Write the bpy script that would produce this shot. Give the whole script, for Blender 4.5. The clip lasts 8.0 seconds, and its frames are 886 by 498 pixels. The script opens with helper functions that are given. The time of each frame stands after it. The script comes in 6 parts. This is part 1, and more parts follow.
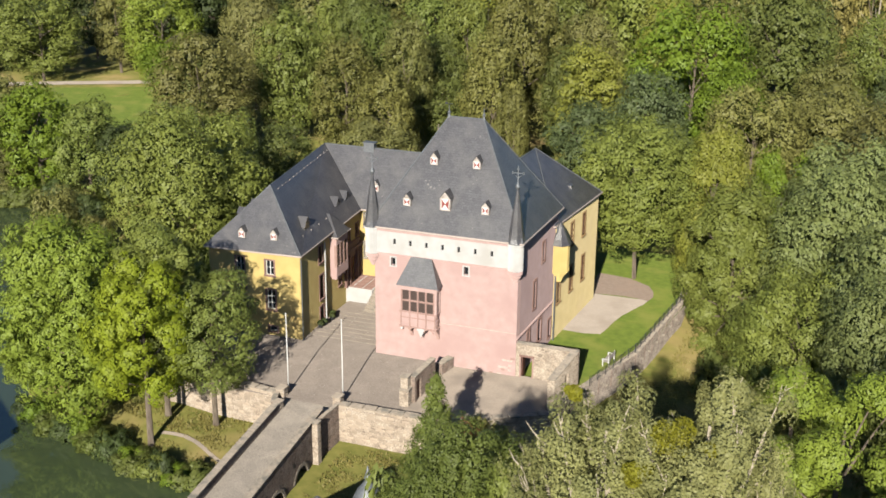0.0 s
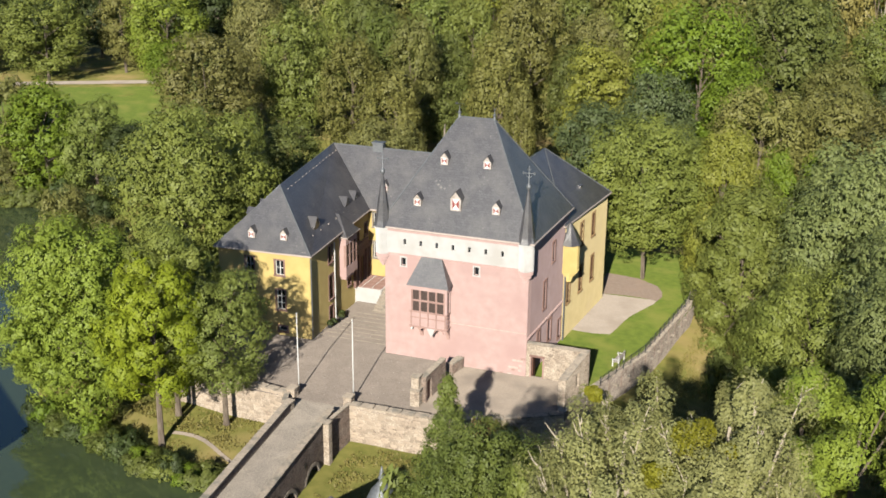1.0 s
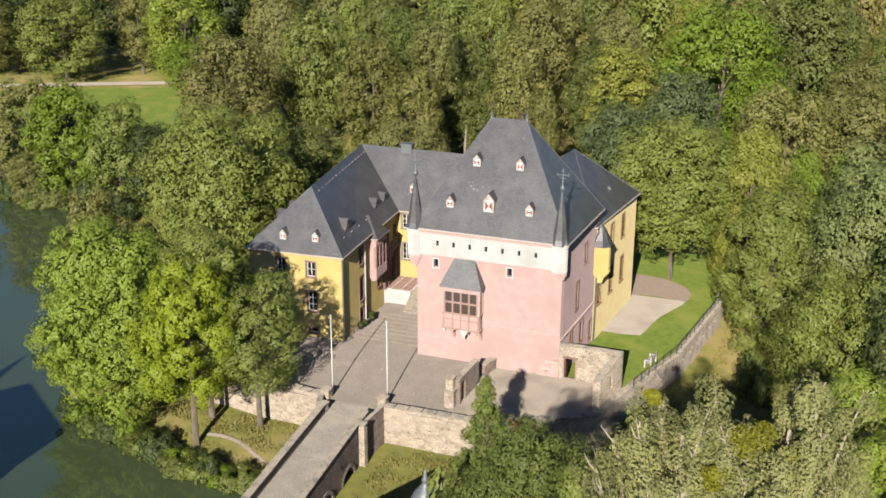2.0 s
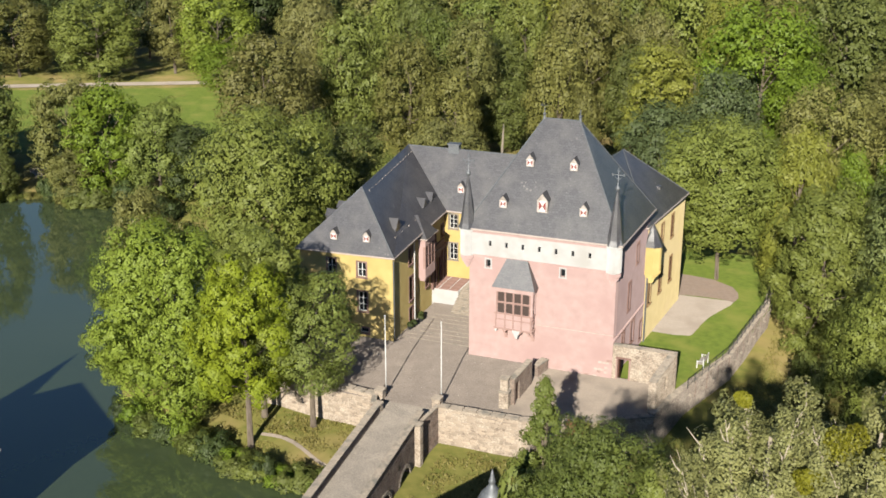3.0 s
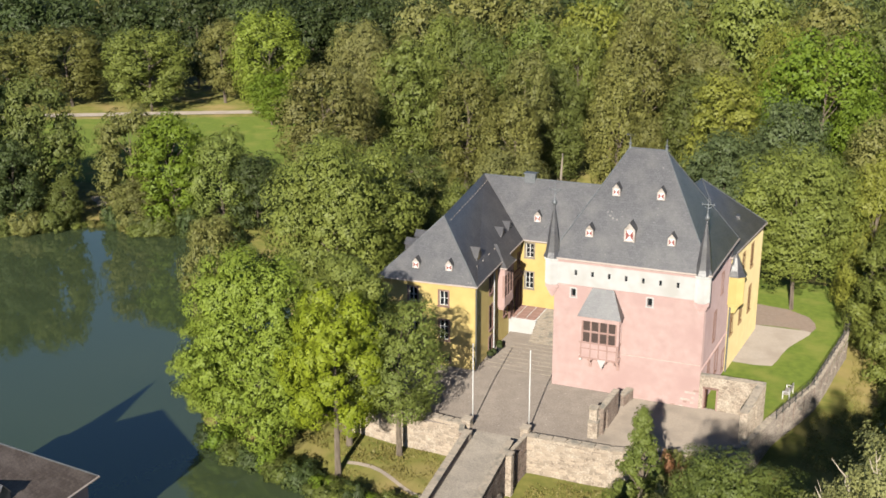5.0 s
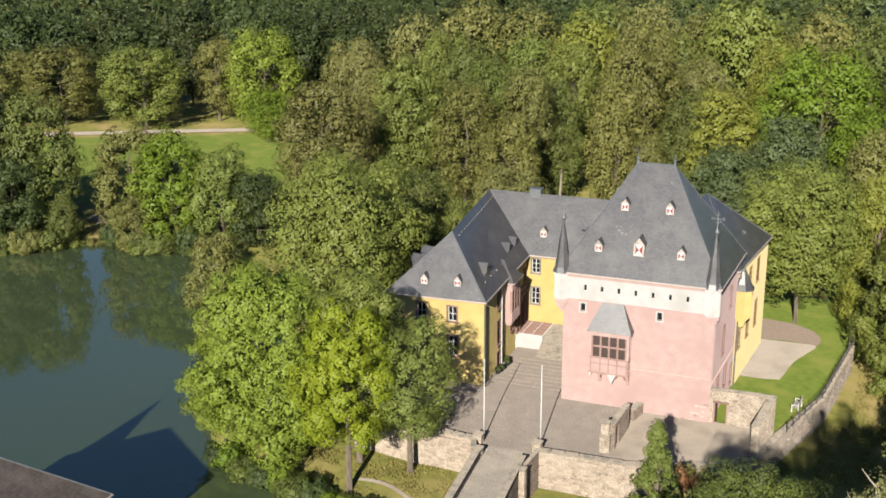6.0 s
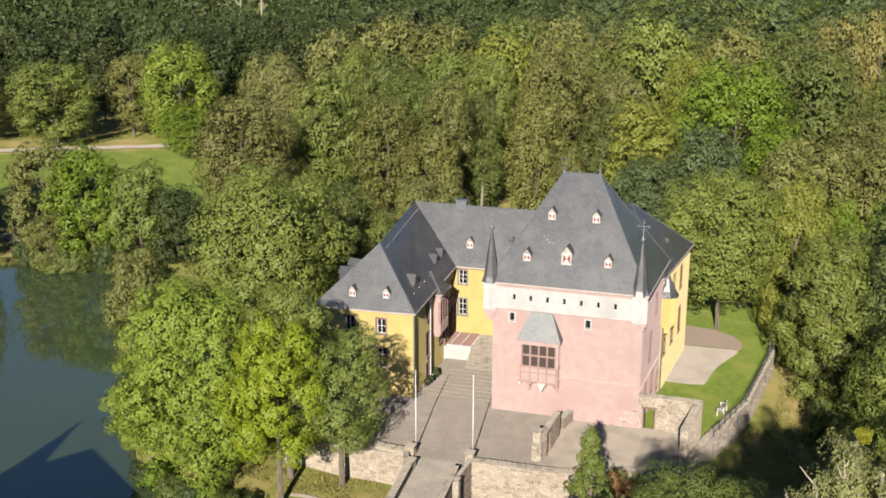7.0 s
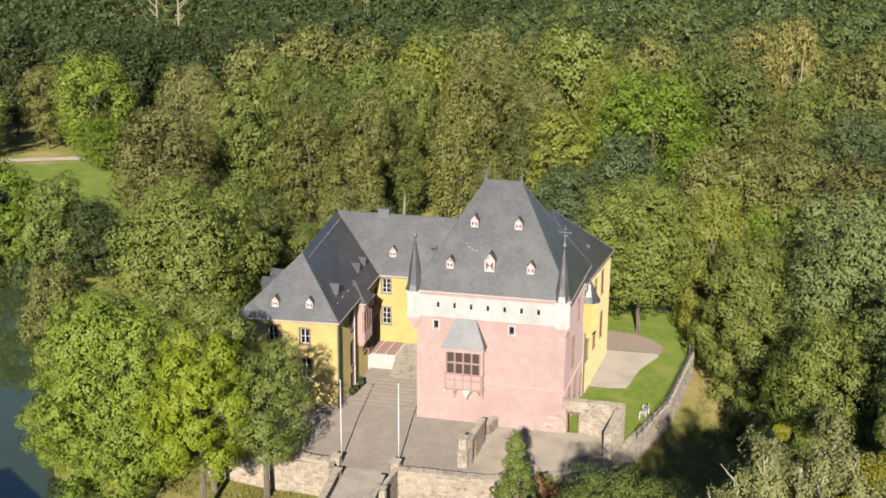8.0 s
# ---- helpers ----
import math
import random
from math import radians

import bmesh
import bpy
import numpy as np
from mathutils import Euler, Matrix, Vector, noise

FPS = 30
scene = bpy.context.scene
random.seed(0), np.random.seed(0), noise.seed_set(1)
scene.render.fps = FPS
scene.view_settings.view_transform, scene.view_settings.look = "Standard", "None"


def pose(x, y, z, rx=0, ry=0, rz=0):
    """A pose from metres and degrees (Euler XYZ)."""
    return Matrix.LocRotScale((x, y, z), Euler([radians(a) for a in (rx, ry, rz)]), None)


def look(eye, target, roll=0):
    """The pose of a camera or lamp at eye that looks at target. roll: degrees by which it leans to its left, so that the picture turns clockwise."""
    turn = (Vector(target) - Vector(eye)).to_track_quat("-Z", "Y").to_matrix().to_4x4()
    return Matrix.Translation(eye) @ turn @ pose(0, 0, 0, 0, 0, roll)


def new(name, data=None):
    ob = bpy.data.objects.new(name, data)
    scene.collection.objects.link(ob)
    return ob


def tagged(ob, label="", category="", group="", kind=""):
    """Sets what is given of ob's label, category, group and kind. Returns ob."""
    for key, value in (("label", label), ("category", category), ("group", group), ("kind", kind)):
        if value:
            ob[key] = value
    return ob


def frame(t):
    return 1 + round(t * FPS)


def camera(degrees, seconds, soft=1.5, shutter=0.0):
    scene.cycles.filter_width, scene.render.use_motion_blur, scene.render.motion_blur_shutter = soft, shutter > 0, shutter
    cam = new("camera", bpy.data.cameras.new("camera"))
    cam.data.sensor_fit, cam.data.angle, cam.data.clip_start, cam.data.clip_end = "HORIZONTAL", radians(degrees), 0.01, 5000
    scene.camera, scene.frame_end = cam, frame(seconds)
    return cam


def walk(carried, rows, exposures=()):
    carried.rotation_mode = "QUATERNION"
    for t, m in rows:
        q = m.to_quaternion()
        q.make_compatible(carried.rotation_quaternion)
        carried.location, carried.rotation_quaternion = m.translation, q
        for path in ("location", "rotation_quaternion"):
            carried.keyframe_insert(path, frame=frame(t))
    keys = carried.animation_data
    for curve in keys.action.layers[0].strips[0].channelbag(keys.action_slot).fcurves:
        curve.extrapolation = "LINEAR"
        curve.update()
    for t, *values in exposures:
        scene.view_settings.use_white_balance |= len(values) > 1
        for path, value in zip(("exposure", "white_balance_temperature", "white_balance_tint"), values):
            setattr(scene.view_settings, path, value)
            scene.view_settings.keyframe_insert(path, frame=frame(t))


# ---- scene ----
cam = camera(42.4, 8.0, 1.7)
PATH = [
    (0, (40.884, -92.539, 45.186), (40.23, -90.764, 44.538), 0.5),
    (0.5, (40.552, -92.67, 45.176), (39.898, -90.895, 44.529), 0.5),
    (1, (40.07, -92.803, 45.217), (39.414, -91.028, 44.568), 0.5),
    (1.5, (39.167, -93.168, 45.352), (38.508, -91.395, 44.702), 0.4),
    (3, (34.708, -94.765, 45.517), (34.014, -93.006, 44.865), -0.0),
    (3.5, (33.242, -95.326, 45.584), (32.533, -93.573, 44.931), -0.1),
    (4, (31.852, -96.014, 45.597), (31.13, -94.263, 44.957), -0.2),
    (4.5, (30.556, -96.578, 45.62), (29.82, -94.825, 44.999), -0.3),
    (6, (27.469, -98.12, 45.492), (26.751, -96.344, 44.917), -0.3),
    (6.5, (26.737, -98.419, 45.3), (26.063, -96.622, 44.738), -0.2),
    (7, (26.217, -98.52, 44.996), (25.637, -96.686, 44.448), 0.1),
    (7.5, (26.24, -98.524, 44.697), (25.774, -96.654, 44.163), 0.4),
    (8, (26.191, -98.585, 44.747), (25.74, -96.71, 44.218), 0.4),
]
walk(cam, [(t, look(e, g, r)) for t, e, g, r in PATH], [(0, 0.66), (8, 0.66)])

# ---- world, sun ----
SUN_AZ, SUN_EL = 7.0, 23.0          # shadows fall towards +y, a little towards -x
world = bpy.data.worlds.new("sky")
scene.world = world
world.use_nodes = True
wn = world.node_tree.nodes
sky = wn.new("ShaderNodeTexSky")
sky.sky_type = "NISHITA"
sky.sun_disc = False
sky.dust_density, sky.ozone_density = 0.2, 5.0
sky.sun_elevation = radians(SUN_EL)
sky.sun_rotation = radians(180 - SUN_AZ)
wn["Background"].inputs["Strength"].default_value = 0.057
world.node_tree.links.new(sky.outputs[0], wn["Background"].inputs["Color"])
sun = new("sun", bpy.data.lights.new("sun", "SUN"))
sun.data.energy, sun.data.angle, sun.data.color = 5.0, radians(0.6), (1.0, 0.935, 0.81)
sd = Vector((math.sin(radians(SUN_AZ)) * math.cos(radians(SUN_EL)), -math.cos(radians(SUN_AZ)) * math.cos(radians(SUN_EL)), math.sin(radians(SUN_EL))))
sun.matrix_world = look(sd * 200, (0, 0, 0))

# ---- materials ----


def mat(name, c1, c2, rough=0.8, scale=3.0, fine=40.0, bump=0.15, metal=0.0, spec=0.3, stretch=(1, 1, 1), c3=None, scale3=0.35):
    """A surface with mottling at two scales, a large stain and a fine bump."""
    m = bpy.data.materials.new(name)
    m.use_nodes = True
    n, l = m.node_tree.nodes, m.node_tree.links
    b = n["Principled BSDF"]
    b.inputs["Roughness"].default_value = rough
    b.inputs["Metallic"].default_value = metal
    b.inputs["Diffuse Roughness"].default_value = 1.0 if rough > 0.8 else 0.0
    b.inputs["Specular IOR Level"].default_value = spec
    tc = n.new("ShaderNodeTexCoord")
    mp = n.new("ShaderNodeMapping")
    mp.inputs["Scale"].default_value = stretch
    l.new(tc.outputs["Object"], mp.inputs["Vector"])
    a = n.new("ShaderNodeTexNoise")
    a.inputs["Scale"].default_value, a.inputs["Detail"].default_value = scale, 6
    f = n.new("ShaderNodeTexNoise")
    f.inputs["Scale"].default_value, f.inputs["Detail"].default_value = fine, 3
    for t in (a, f):
        l.new(mp.outputs[0], t.inputs["Vector"])
    mx = n.new("ShaderNodeMath")
    mx.operation = "MULTIPLY_ADD"
    mx.inputs[1].default_value, mx.inputs[2].default_value = 0.35, -0.175
    l.new(f.outputs[0], mx.inputs[0])
    ad = n.new("ShaderNodeMath")
    l.new(a.outputs[0], ad.inputs[0])
    l.new(mx.outputs[0], ad.inputs[1])
    r = n.new("ShaderNodeValToRGB")
    r.color_ramp.elements[0].position, r.color_ramp.elements[1].position = 0.3, 0.7
    r.color_ramp.elements[0].color, r.color_ramp.elements[1].color = (*c1, 1), (*c2, 1)
    l.new(ad.outputs[0], r.inputs[0])
    col = r.outputs[0]
    if c3:
        g = n.new("ShaderNodeTexNoise")
        g.inputs["Scale"].default_value, g.inputs["Detail"].default_value = scale3, 5
        l.new(mp.outputs[0], g.inputs["Vector"])
        rr = n.new("ShaderNodeValToRGB")
        rr.color_ramp.elements[0].position, rr.color_ramp.elements[1].position = 0.5, 0.68
        l.new(g.outputs[0], rr.inputs[0])
        mix = n.new("ShaderNodeMixRGB")
        mix.inputs[2].default_value = (*c3, 1)
        l.new(rr.outputs[0], mix.inputs[0])
        l.new(col, mix.inputs[1])
        col = mix.outputs[0]
    l.new(col, b.inputs["Base Color"])
    bp = n.new("ShaderNodeBump")
    bp.inputs["Strength"].default_value, bp.inputs["Distance"].default_value = bump, 0.05
    l.new(ad.outputs[0], bp.inputs["Height"])
    l.new(bp.outputs[0], b.inputs["Normal"])
    return m


def brick_mat(name, c1, c2, mortar, bw, bh, joint, rough=0.85, bump=0.5, axis="wall", stain=None, spec=0.2, speck=None):
    """Coursed pieces too small to pick apart: slates, rubble, setts."""
    m = bpy.data.materials.new(name)
    m.use_nodes = True
    n, l = m.node_tree.nodes, m.node_tree.links
    b = n["Principled BSDF"]
    b.inputs["Roughness"].default_value = rough
    b.inputs["Specular IOR Level"].default_value = spec
    b.inputs["Diffuse Roughness"].default_value = 1.0 if rough > 0.8 else 0.0
    g = n.new("ShaderNodeNewGeometry")
    sp = n.new("ShaderNodeSeparateXYZ")
    l.new(g.outputs["Position"], sp.inputs[0])
    cb = n.new("ShaderNodeCombineXYZ")
    if axis == "flat":
        l.new(sp.outputs[0], cb.inputs[0])
        l.new(sp.outputs[1], cb.inputs[1])
    else:
        ns = n.new("ShaderNodeSeparateXYZ")
        l.new(g.outputs["Normal"], ns.inputs[0])
        ab = n.new("ShaderNodeMath")
        ab.operation = "ABSOLUTE"
        l.new(ns.outputs[0], ab.inputs[0])
        ab2 = n.new("ShaderNodeMath")
        ab2.operation = "ABSOLUTE"
        l.new(ns.outputs[1], ab2.inputs[0])
        gt = n.new("ShaderNodeMath")
        gt.operation = "GREATER_THAN"
        l.new(ab.outputs[0], gt.inputs[0])
        l.new(ab2.outputs[0], gt.inputs[1])
        mv = n.new("ShaderNodeMix")
        l.new(gt.outputs[0], mv.inputs[0])
        l.new(sp.outputs[0], mv.inputs[2])
        l.new(sp.outputs[1], mv.inputs[3])
        l.new(mv.outputs[0], cb.inputs[0])
        l.new(sp.outputs[2], cb.inputs[1])
    wob = n.new("ShaderNodeTexNoise")
    wob.inputs["Scale"].default_value = 1.3
    l.new(g.outputs["Position"], wob.inputs["Vector"])
    va = n.new("ShaderNodeVectorMath")
    va.operation = "SCALE"
    va.inputs["Scale"].default_value = bh * 0.8
    l.new(wob.outputs["Color"], va.inputs[0])
    vs = n.new("ShaderNodeVectorMath")
    l.new(cb.outputs[0], vs.inputs[0])
    l.new(va.outputs[0], vs.inputs[1])
    br = n.new("ShaderNodeTexBrick")
    br.inputs["Scale"].default_value = 1.0
    br.inputs["Brick Width"].default_value = bw
    br.inputs["Row Height"].default_value = bh
    br.inputs["Mortar Size"].default_value = joint
    br.inputs["Mortar Smooth"].default_value = 0.3
    br.inputs["Color1"].default_value = (*c1, 1)
    br.inputs["Color2"].default_value = (*c2, 1)
    br.inputs["Mortar"].default_value = (*mortar, 1)
    l.new(vs.outputs[0], br.inputs["Vector"])
    no = n.new("ShaderNodeTexNoise")
    no.inputs["Scale"].default_value, no.inputs["Detail"].default_value = 0.6, 6
    l.new(g.outputs["Position"], no.inputs["Vector"])
    rr = n.new("ShaderNodeValToRGB")
    rr.color_ramp.elements[0].position, rr.color_ramp.elements[1].position = 0.45, 0.7
    l.new(no.outputs[0], rr.inputs[0])
    mix = n.new("ShaderNodeMixRGB")
    mix.inputs[2].default_value = (*(stain or c1), 1)
    l.new(rr.outputs[0], mix.inputs[0])
    l.new(br.outputs["Color"], mix.inputs[1])
    fi = n.new("ShaderNodeTexNoise")
    fi.inputs["Scale"].default_value, fi.inputs["Detail"].default_value = 9, 5
    l.new(g.outputs["Position"], fi.inputs["Vector"])
    hs = n.new("ShaderNodeMixRGB")
    hs.blend_type = "OVERLAY"
    hs.inputs[0].default_value = 0.6
    l.new(mix.outputs[0], hs.inputs[1])
    l.new(fi.outputs[0], hs.inputs[2])
    col = hs.outputs[0]
    if speck:
        # lichen: small pale spots, thicker in some patches
        sv = n.new("ShaderNodeTexVoronoi")
        sv.inputs["Scale"].default_value = 2.6
        l.new(g.outputs["Position"], sv.inputs["Vector"])
        sn_ = n.new("ShaderNodeTexNoise")
        sn_.inputs["Scale"].default_value, sn_.inputs["Detail"].default_value = 0.5, 4
        l.new(g.outputs["Position"], sn_.inputs["Vector"])
        size = n.new("ShaderNodeMapRange")
        size.inputs["From Min"].default_value, size.inputs["From Max"].default_value = 0.52, 0.75
        size.inputs["To Min"].default_value, size.inputs["To Max"].default_value = 0.0, 0.3
        l.new(sn_.outputs[0], size.inputs[0])
        lt = n.new("ShaderNodeMath")
        lt.operation = "LESS_THAN"
        l.new(sv.outputs["Distance"], lt.inputs[0])
        l.new(size.outputs[0], lt.inputs[1])
        sm_ = n.new("ShaderNodeMixRGB")
        sm_.inputs[2].default_value = (*speck, 1)
        half = n.new("ShaderNodeMath")
        half.operation = "MULTIPLY"
        half.inputs[1].default_value = 0.7
        l.new(lt.outputs[0], half.inputs[0])
        l.new(half.outputs[0], sm_.inputs[0])
        l.new(col, sm_.inputs[1])
        col = sm_.outputs[0]
    l.new(col, b.inputs["Base Color"])
    bp = n.new("ShaderNodeBump")
    bp.inputs["Strength"].default_value, bp.inputs["Distance"].default_value = bump, 0.04
    bp.invert = True
    l.new(br.outputs["Fac"], bp.inputs["Height"])
    l.new(bp.outputs[0], b.inputs["Normal"])
    return m


def rubble_mat(name, c1, c2, dark, wash):
    """Uneven field stones with joints, and lime wash left in patches."""
    m = bpy.data.materials.new(name)
    m.use_nodes = True
    n, l = m.node_tree.nodes, m.node_tree.links
    b = n["Principled BSDF"]
    b.inputs["Roughness"].default_value = 0.92
    b.inputs["Diffuse Roughness"].default_value = 1.0
    b.inputs["Specular IOR Level"].default_value = 0.2
    g = n.new("ShaderNodeNewGeometry")
    mp = n.new("ShaderNodeMapping")
    mp.inputs["Scale"].default_value = (1.0, 1.0, 1.7)
    l.new(g.outputs["Position"], mp.inputs["Vector"])
    cell = n.new("ShaderNodeTexVoronoi")
    edge = n.new("ShaderNodeTexVoronoi")
    edge.feature = "DISTANCE_TO_EDGE"
    for t in (cell, edge):
        t.inputs["Scale"].default_value = 2.3
        l.new(mp.outputs[0], t.inputs["Vector"])
    ramp = n.new("ShaderNodeValToRGB")
    e = ramp.color_ramp.elements
    e[0].color, e[1].color = (*dark, 1), (*c1, 1)
    e.new(0.35).color = (*c2, 1)
    l.new(cell.outputs["Color"], ramp.inputs[0])
    joint = n.new("ShaderNodeMapRange")
    joint.inputs["From Max"].default_value = 0.07
    l.new(edge.outputs["Distance"], joint.inputs[0])
    mj = n.new("ShaderNodeMixRGB")
    mj.inputs[1].default_value = (*wash, 1)
    l.new(joint.outputs[0], mj.inputs[0])
    l.new(ramp.outputs[0], mj.inputs[2])
    no = n.new("ShaderNodeTexNoise")
    no.inputs["Scale"].default_value, no.inputs["Detail"].default_value = 0.8, 7
    l.new(g.outputs["Position"], no.inputs["Vector"])
    patch = n.new("ShaderNodeMapRange")
    patch.inputs["From Min"].default_value, patch.inputs["From Max"].default_value = 0.44, 0.62
    patch.inputs["To Max"].default_value = 0.85
    l.new(no.outputs[0], patch.inputs[0])
    mw = n.new("ShaderNodeMixRGB")
    mw.inputs[2].default_value = (*wash, 1)
    l.new(patch.outputs[0], mw.inputs[0])
    l.new(mj.outputs[0], mw.inputs[1])
    fi = n.new("ShaderNodeTexNoise")
    fi.inputs["Scale"].default_value, fi.inputs["Detail"].default_value = 7, 6
    l.new(g.outputs["Position"], fi.inputs["Vector"])
    ov = n.new("ShaderNodeMixRGB")
    ov.blend_type = "OVERLAY"
    ov.inputs[0].default_value = 0.8
    l.new(mw.outputs[0], ov.inputs[1])
    l.new(fi.outputs[0], ov.inputs[2])
    l.new(ov.outputs[0], b.inputs["Base Color"])
    bp = n.new("ShaderNodeBump")
    bp.inputs["Strength"].default_value, bp.inputs["Distance"].default_value = 0.9, 0.05
    l.new(joint.outputs[0], bp.inputs["Height"])
    l.new(bp.outputs[0], b.inputs["Normal"])
    return m


def leaf_mat(name, c1, c2, c3, vary=0.25):
    """Leaves: colour per leaf and per tree, some light through them."""
    m = bpy.data.materials.new(name)
    m.use_nodes = True
    n, l = m.node_tree.nodes, m.node_tree.links
    b = n["Principled BSDF"]
    b.inputs["Roughness"].default_value = 0.55
    b.inputs["Specular IOR Level"].default_value = 0.25
    g = n.new("ShaderNodeNewGeometry")
    r = n.new("ShaderNodeValToRGB")
    e = r.color_ramp.elements
    e[0].position, e[1].position = 0.0, 1.0
    c1, c2, c3 = [(c[0] * 1.32, c[1] * 1.11, c[2] * 1.02) for c in (c1, c2, c3)]
    e[0].color, e[1].color = (*c1, 1), (*c3, 1)
    k = e.new(0.55)
    k.color = (*c2, 1)
    no = n.new("ShaderNodeTexNoise")
    no.inputs["Scale"].default_value, no.inputs["Detail"].default_value = 0.45, 3
    l.new(g.outputs["Position"], no.inputs["Vector"])
    mm = n.new("ShaderNodeMath")
    mm.operation = "MULTIPLY_ADD"
    mm.inputs[1].default_value, mm.inputs[2].default_value = 0.75, -0.12
    l.new(no.outputs[0], mm.inputs[0])
    av = n.new("ShaderNodeMath")
    av.operation = "MULTIPLY_ADD"
    av.inputs[1].default_value = 0.15
    l.new(g.outputs["Random Per Island"], av.inputs[0])
    hf = n.new("ShaderNodeMath")
    hf.operation = "MULTIPLY"
    hf.inputs[1].default_value = 0.8
    l.new(mm.outputs[0], hf.inputs[0])
    l.new(hf.outputs[0], av.inputs[2])
    l.new(av.outputs[0], r.inputs[0])
    oi = n.new("ShaderNodeObjectInfo")
    hsv = n.new("ShaderNodeHueSaturation")
    hv = n.new("ShaderNodeMapRange")
    hv.inputs["To Min"].default_value, hv.inputs["To Max"].default_value = 0.5 - 0.012 * vary / 0.25, 0.5 + 0.012 * vary / 0.25
    vv = n.new("ShaderNodeMapRange")
    vv.inputs["To Min"].default_value, vv.inputs["To Max"].default_value = 1 - vary, 1 + vary
    l.new(oi.outputs["Random"], hv.inputs[0])
    ml = n.new("ShaderNodeMath")
    ml.operation = "MULTIPLY"
    ml.inputs[1].default_value = 7.31
    fr = n.new("ShaderNodeMath")
    fr.operation = "FRACT"
    l.new(oi.outputs["Random"], ml.inputs[0])
    l.new(ml.outputs[0], fr.inputs[0])
    l.new(fr.outputs[0], vv.inputs[0])
    l.new(hv.outputs[0], hsv.inputs["Hue"])
    l.new(vv.outputs[0], hsv.inputs["Value"])
    l.new(r.outputs[0], hsv.inputs["Color"])
    l.new(hsv.outputs[0], b.inputs["Base Color"])
    tr = n.new("ShaderNodeBsdfTranslucent")
    l.new(hsv.outputs[0], tr.inputs["Color"])
    ms = n.new("ShaderNodeMixShader")
    ms.inputs[0].default_value = 0.06
    l.new(b.outputs[0], ms.inputs[1])
    l.new(tr.outputs[0], ms.inputs[2])
    l.new(ms.outputs[0], n["Material Output"].inputs["Surface"])
    return m


PINK = mat("pink_plaster", (0.398, 0.281, 0.261), (0.466, 0.336, 0.315), 0.9, 1.2, 25, 0.12, c3=(0.4, 0.275, 0.257), scale3=0.25)
WHITE = mat("white_plaster", (0.42, 0.415, 0.405), (0.475, 0.47, 0.462), 0.9, 1.2, 25, 0.1, c3=(0.4, 0.385, 0.365), scale3=0.5)
YELLOW = mat("yellow_plaster", (0.47, 0.362, 0.14), (0.53, 0.42, 0.175), 0.9, 0.9, 25, 0.1, c3=(0.46, 0.345, 0.14), scale3=0.3)
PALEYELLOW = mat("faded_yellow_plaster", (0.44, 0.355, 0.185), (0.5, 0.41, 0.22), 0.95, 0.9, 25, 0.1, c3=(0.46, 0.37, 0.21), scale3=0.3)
# PINK at about 0.7 strength, slightly bluer; only on the tower's east side
SIDE_MAUVE = mat("side_wall_mauve", (0.28, 0.203, 0.2), (0.33, 0.245, 0.242), 0.9, 1.2, 25, 0.15, c3=(0.265, 0.19, 0.187), scale3=0.3)
EAVE = mat("eave_board", (0.4, 0.33, 0.29), (0.48, 0.41, 0.37), 0.7, 4, 40, 0.05)
SAND = mat("red_sandstone", (0.17, 0.10, 0.085), (0.25, 0.155, 0.13), 0.85, 5, 40, 0.2, c3=(0.29, 0.19, 0.165))
SLATE = brick_mat("slate", (0.062, 0.06, 0.065), (0.09, 0.087, 0.092), (0.04, 0.04, 0.045), 0.32, 0.2, 0.012, 0.34, 0.14, "wall", (0.105, 0.1, 0.1), 0.95, speck=(0.24, 0.225, 0.2))
LEAD = mat("lead_flashing", (0.13, 0.14, 0.15), (0.2, 0.21, 0.22), 0.5, 6, 40, 0.1, 0.4)
RUBBLE = rubble_mat("rubble_masonry", (0.385, 0.32, 0.255), (0.285, 0.23, 0.182), (0.2, 0.157, 0.123), (0.405, 0.345, 0.28))
GARDENRUBBLE = rubble_mat("garden_masonry", (0.27, 0.23, 0.195), (0.2, 0.165, 0.14), (0.13, 0.108, 0.09), (0.29, 0.25, 0.215))
DARKRUBBLE = rubble_mat("bridge_masonry", (0.24, 0.175, 0.14), (0.165, 0.125, 0.105), (0.11, 0.085, 0.07), (0.26, 0.21, 0.175))
COPING = mat("coping_stone", (0.22, 0.185, 0.15), (0.32, 0.275, 0.225), 0.9, 4, 40, 0.3, c3=(0.15, 0.14, 0.12), scale3=1.2)
PAVING = brick_mat("court_paving", (0.206, 0.174, 0.15), (0.19, 0.162, 0.139), (0.172, 0.146, 0.126), 0.35, 0.18, 0.02, 0.9, 0.1, "flat", (0.225, 0.191, 0.164))
GRAVEL = mat("gravel", (0.25, 0.207, 0.168), (0.295, 0.248, 0.204), 0.95, 6, 60, 0.3, c3=(0.205, 0.172, 0.143), scale3=0.3)
PINKPAV = mat("garden_gravel", (0.275, 0.235, 0.198), (0.32, 0.275, 0.235), 0.95, 6, 60, 0.2, c3=(0.25, 0.21, 0.175), scale3=0.3)
LAWN = mat("mown_lawn", (0.076, 0.108, 0.018), (0.115, 0.15, 0.025), 0.9, 1.5, 50, 0.5, c3=(0.14, 0.155, 0.034), scale3=0.25)
GRASS = mat("rough_grass", (0.096, 0.105, 0.022), (0.178, 0.163, 0.046), 0.95, 0.8, 18, 0.6, c3=(0.235, 0.178, 0.075), scale3=0.12)
BARK = mat("bark", (0.09, 0.07, 0.052), (0.19, 0.155, 0.12), 0.9, 5, 25, 0.6, stretch=(1, 1, 0.2))
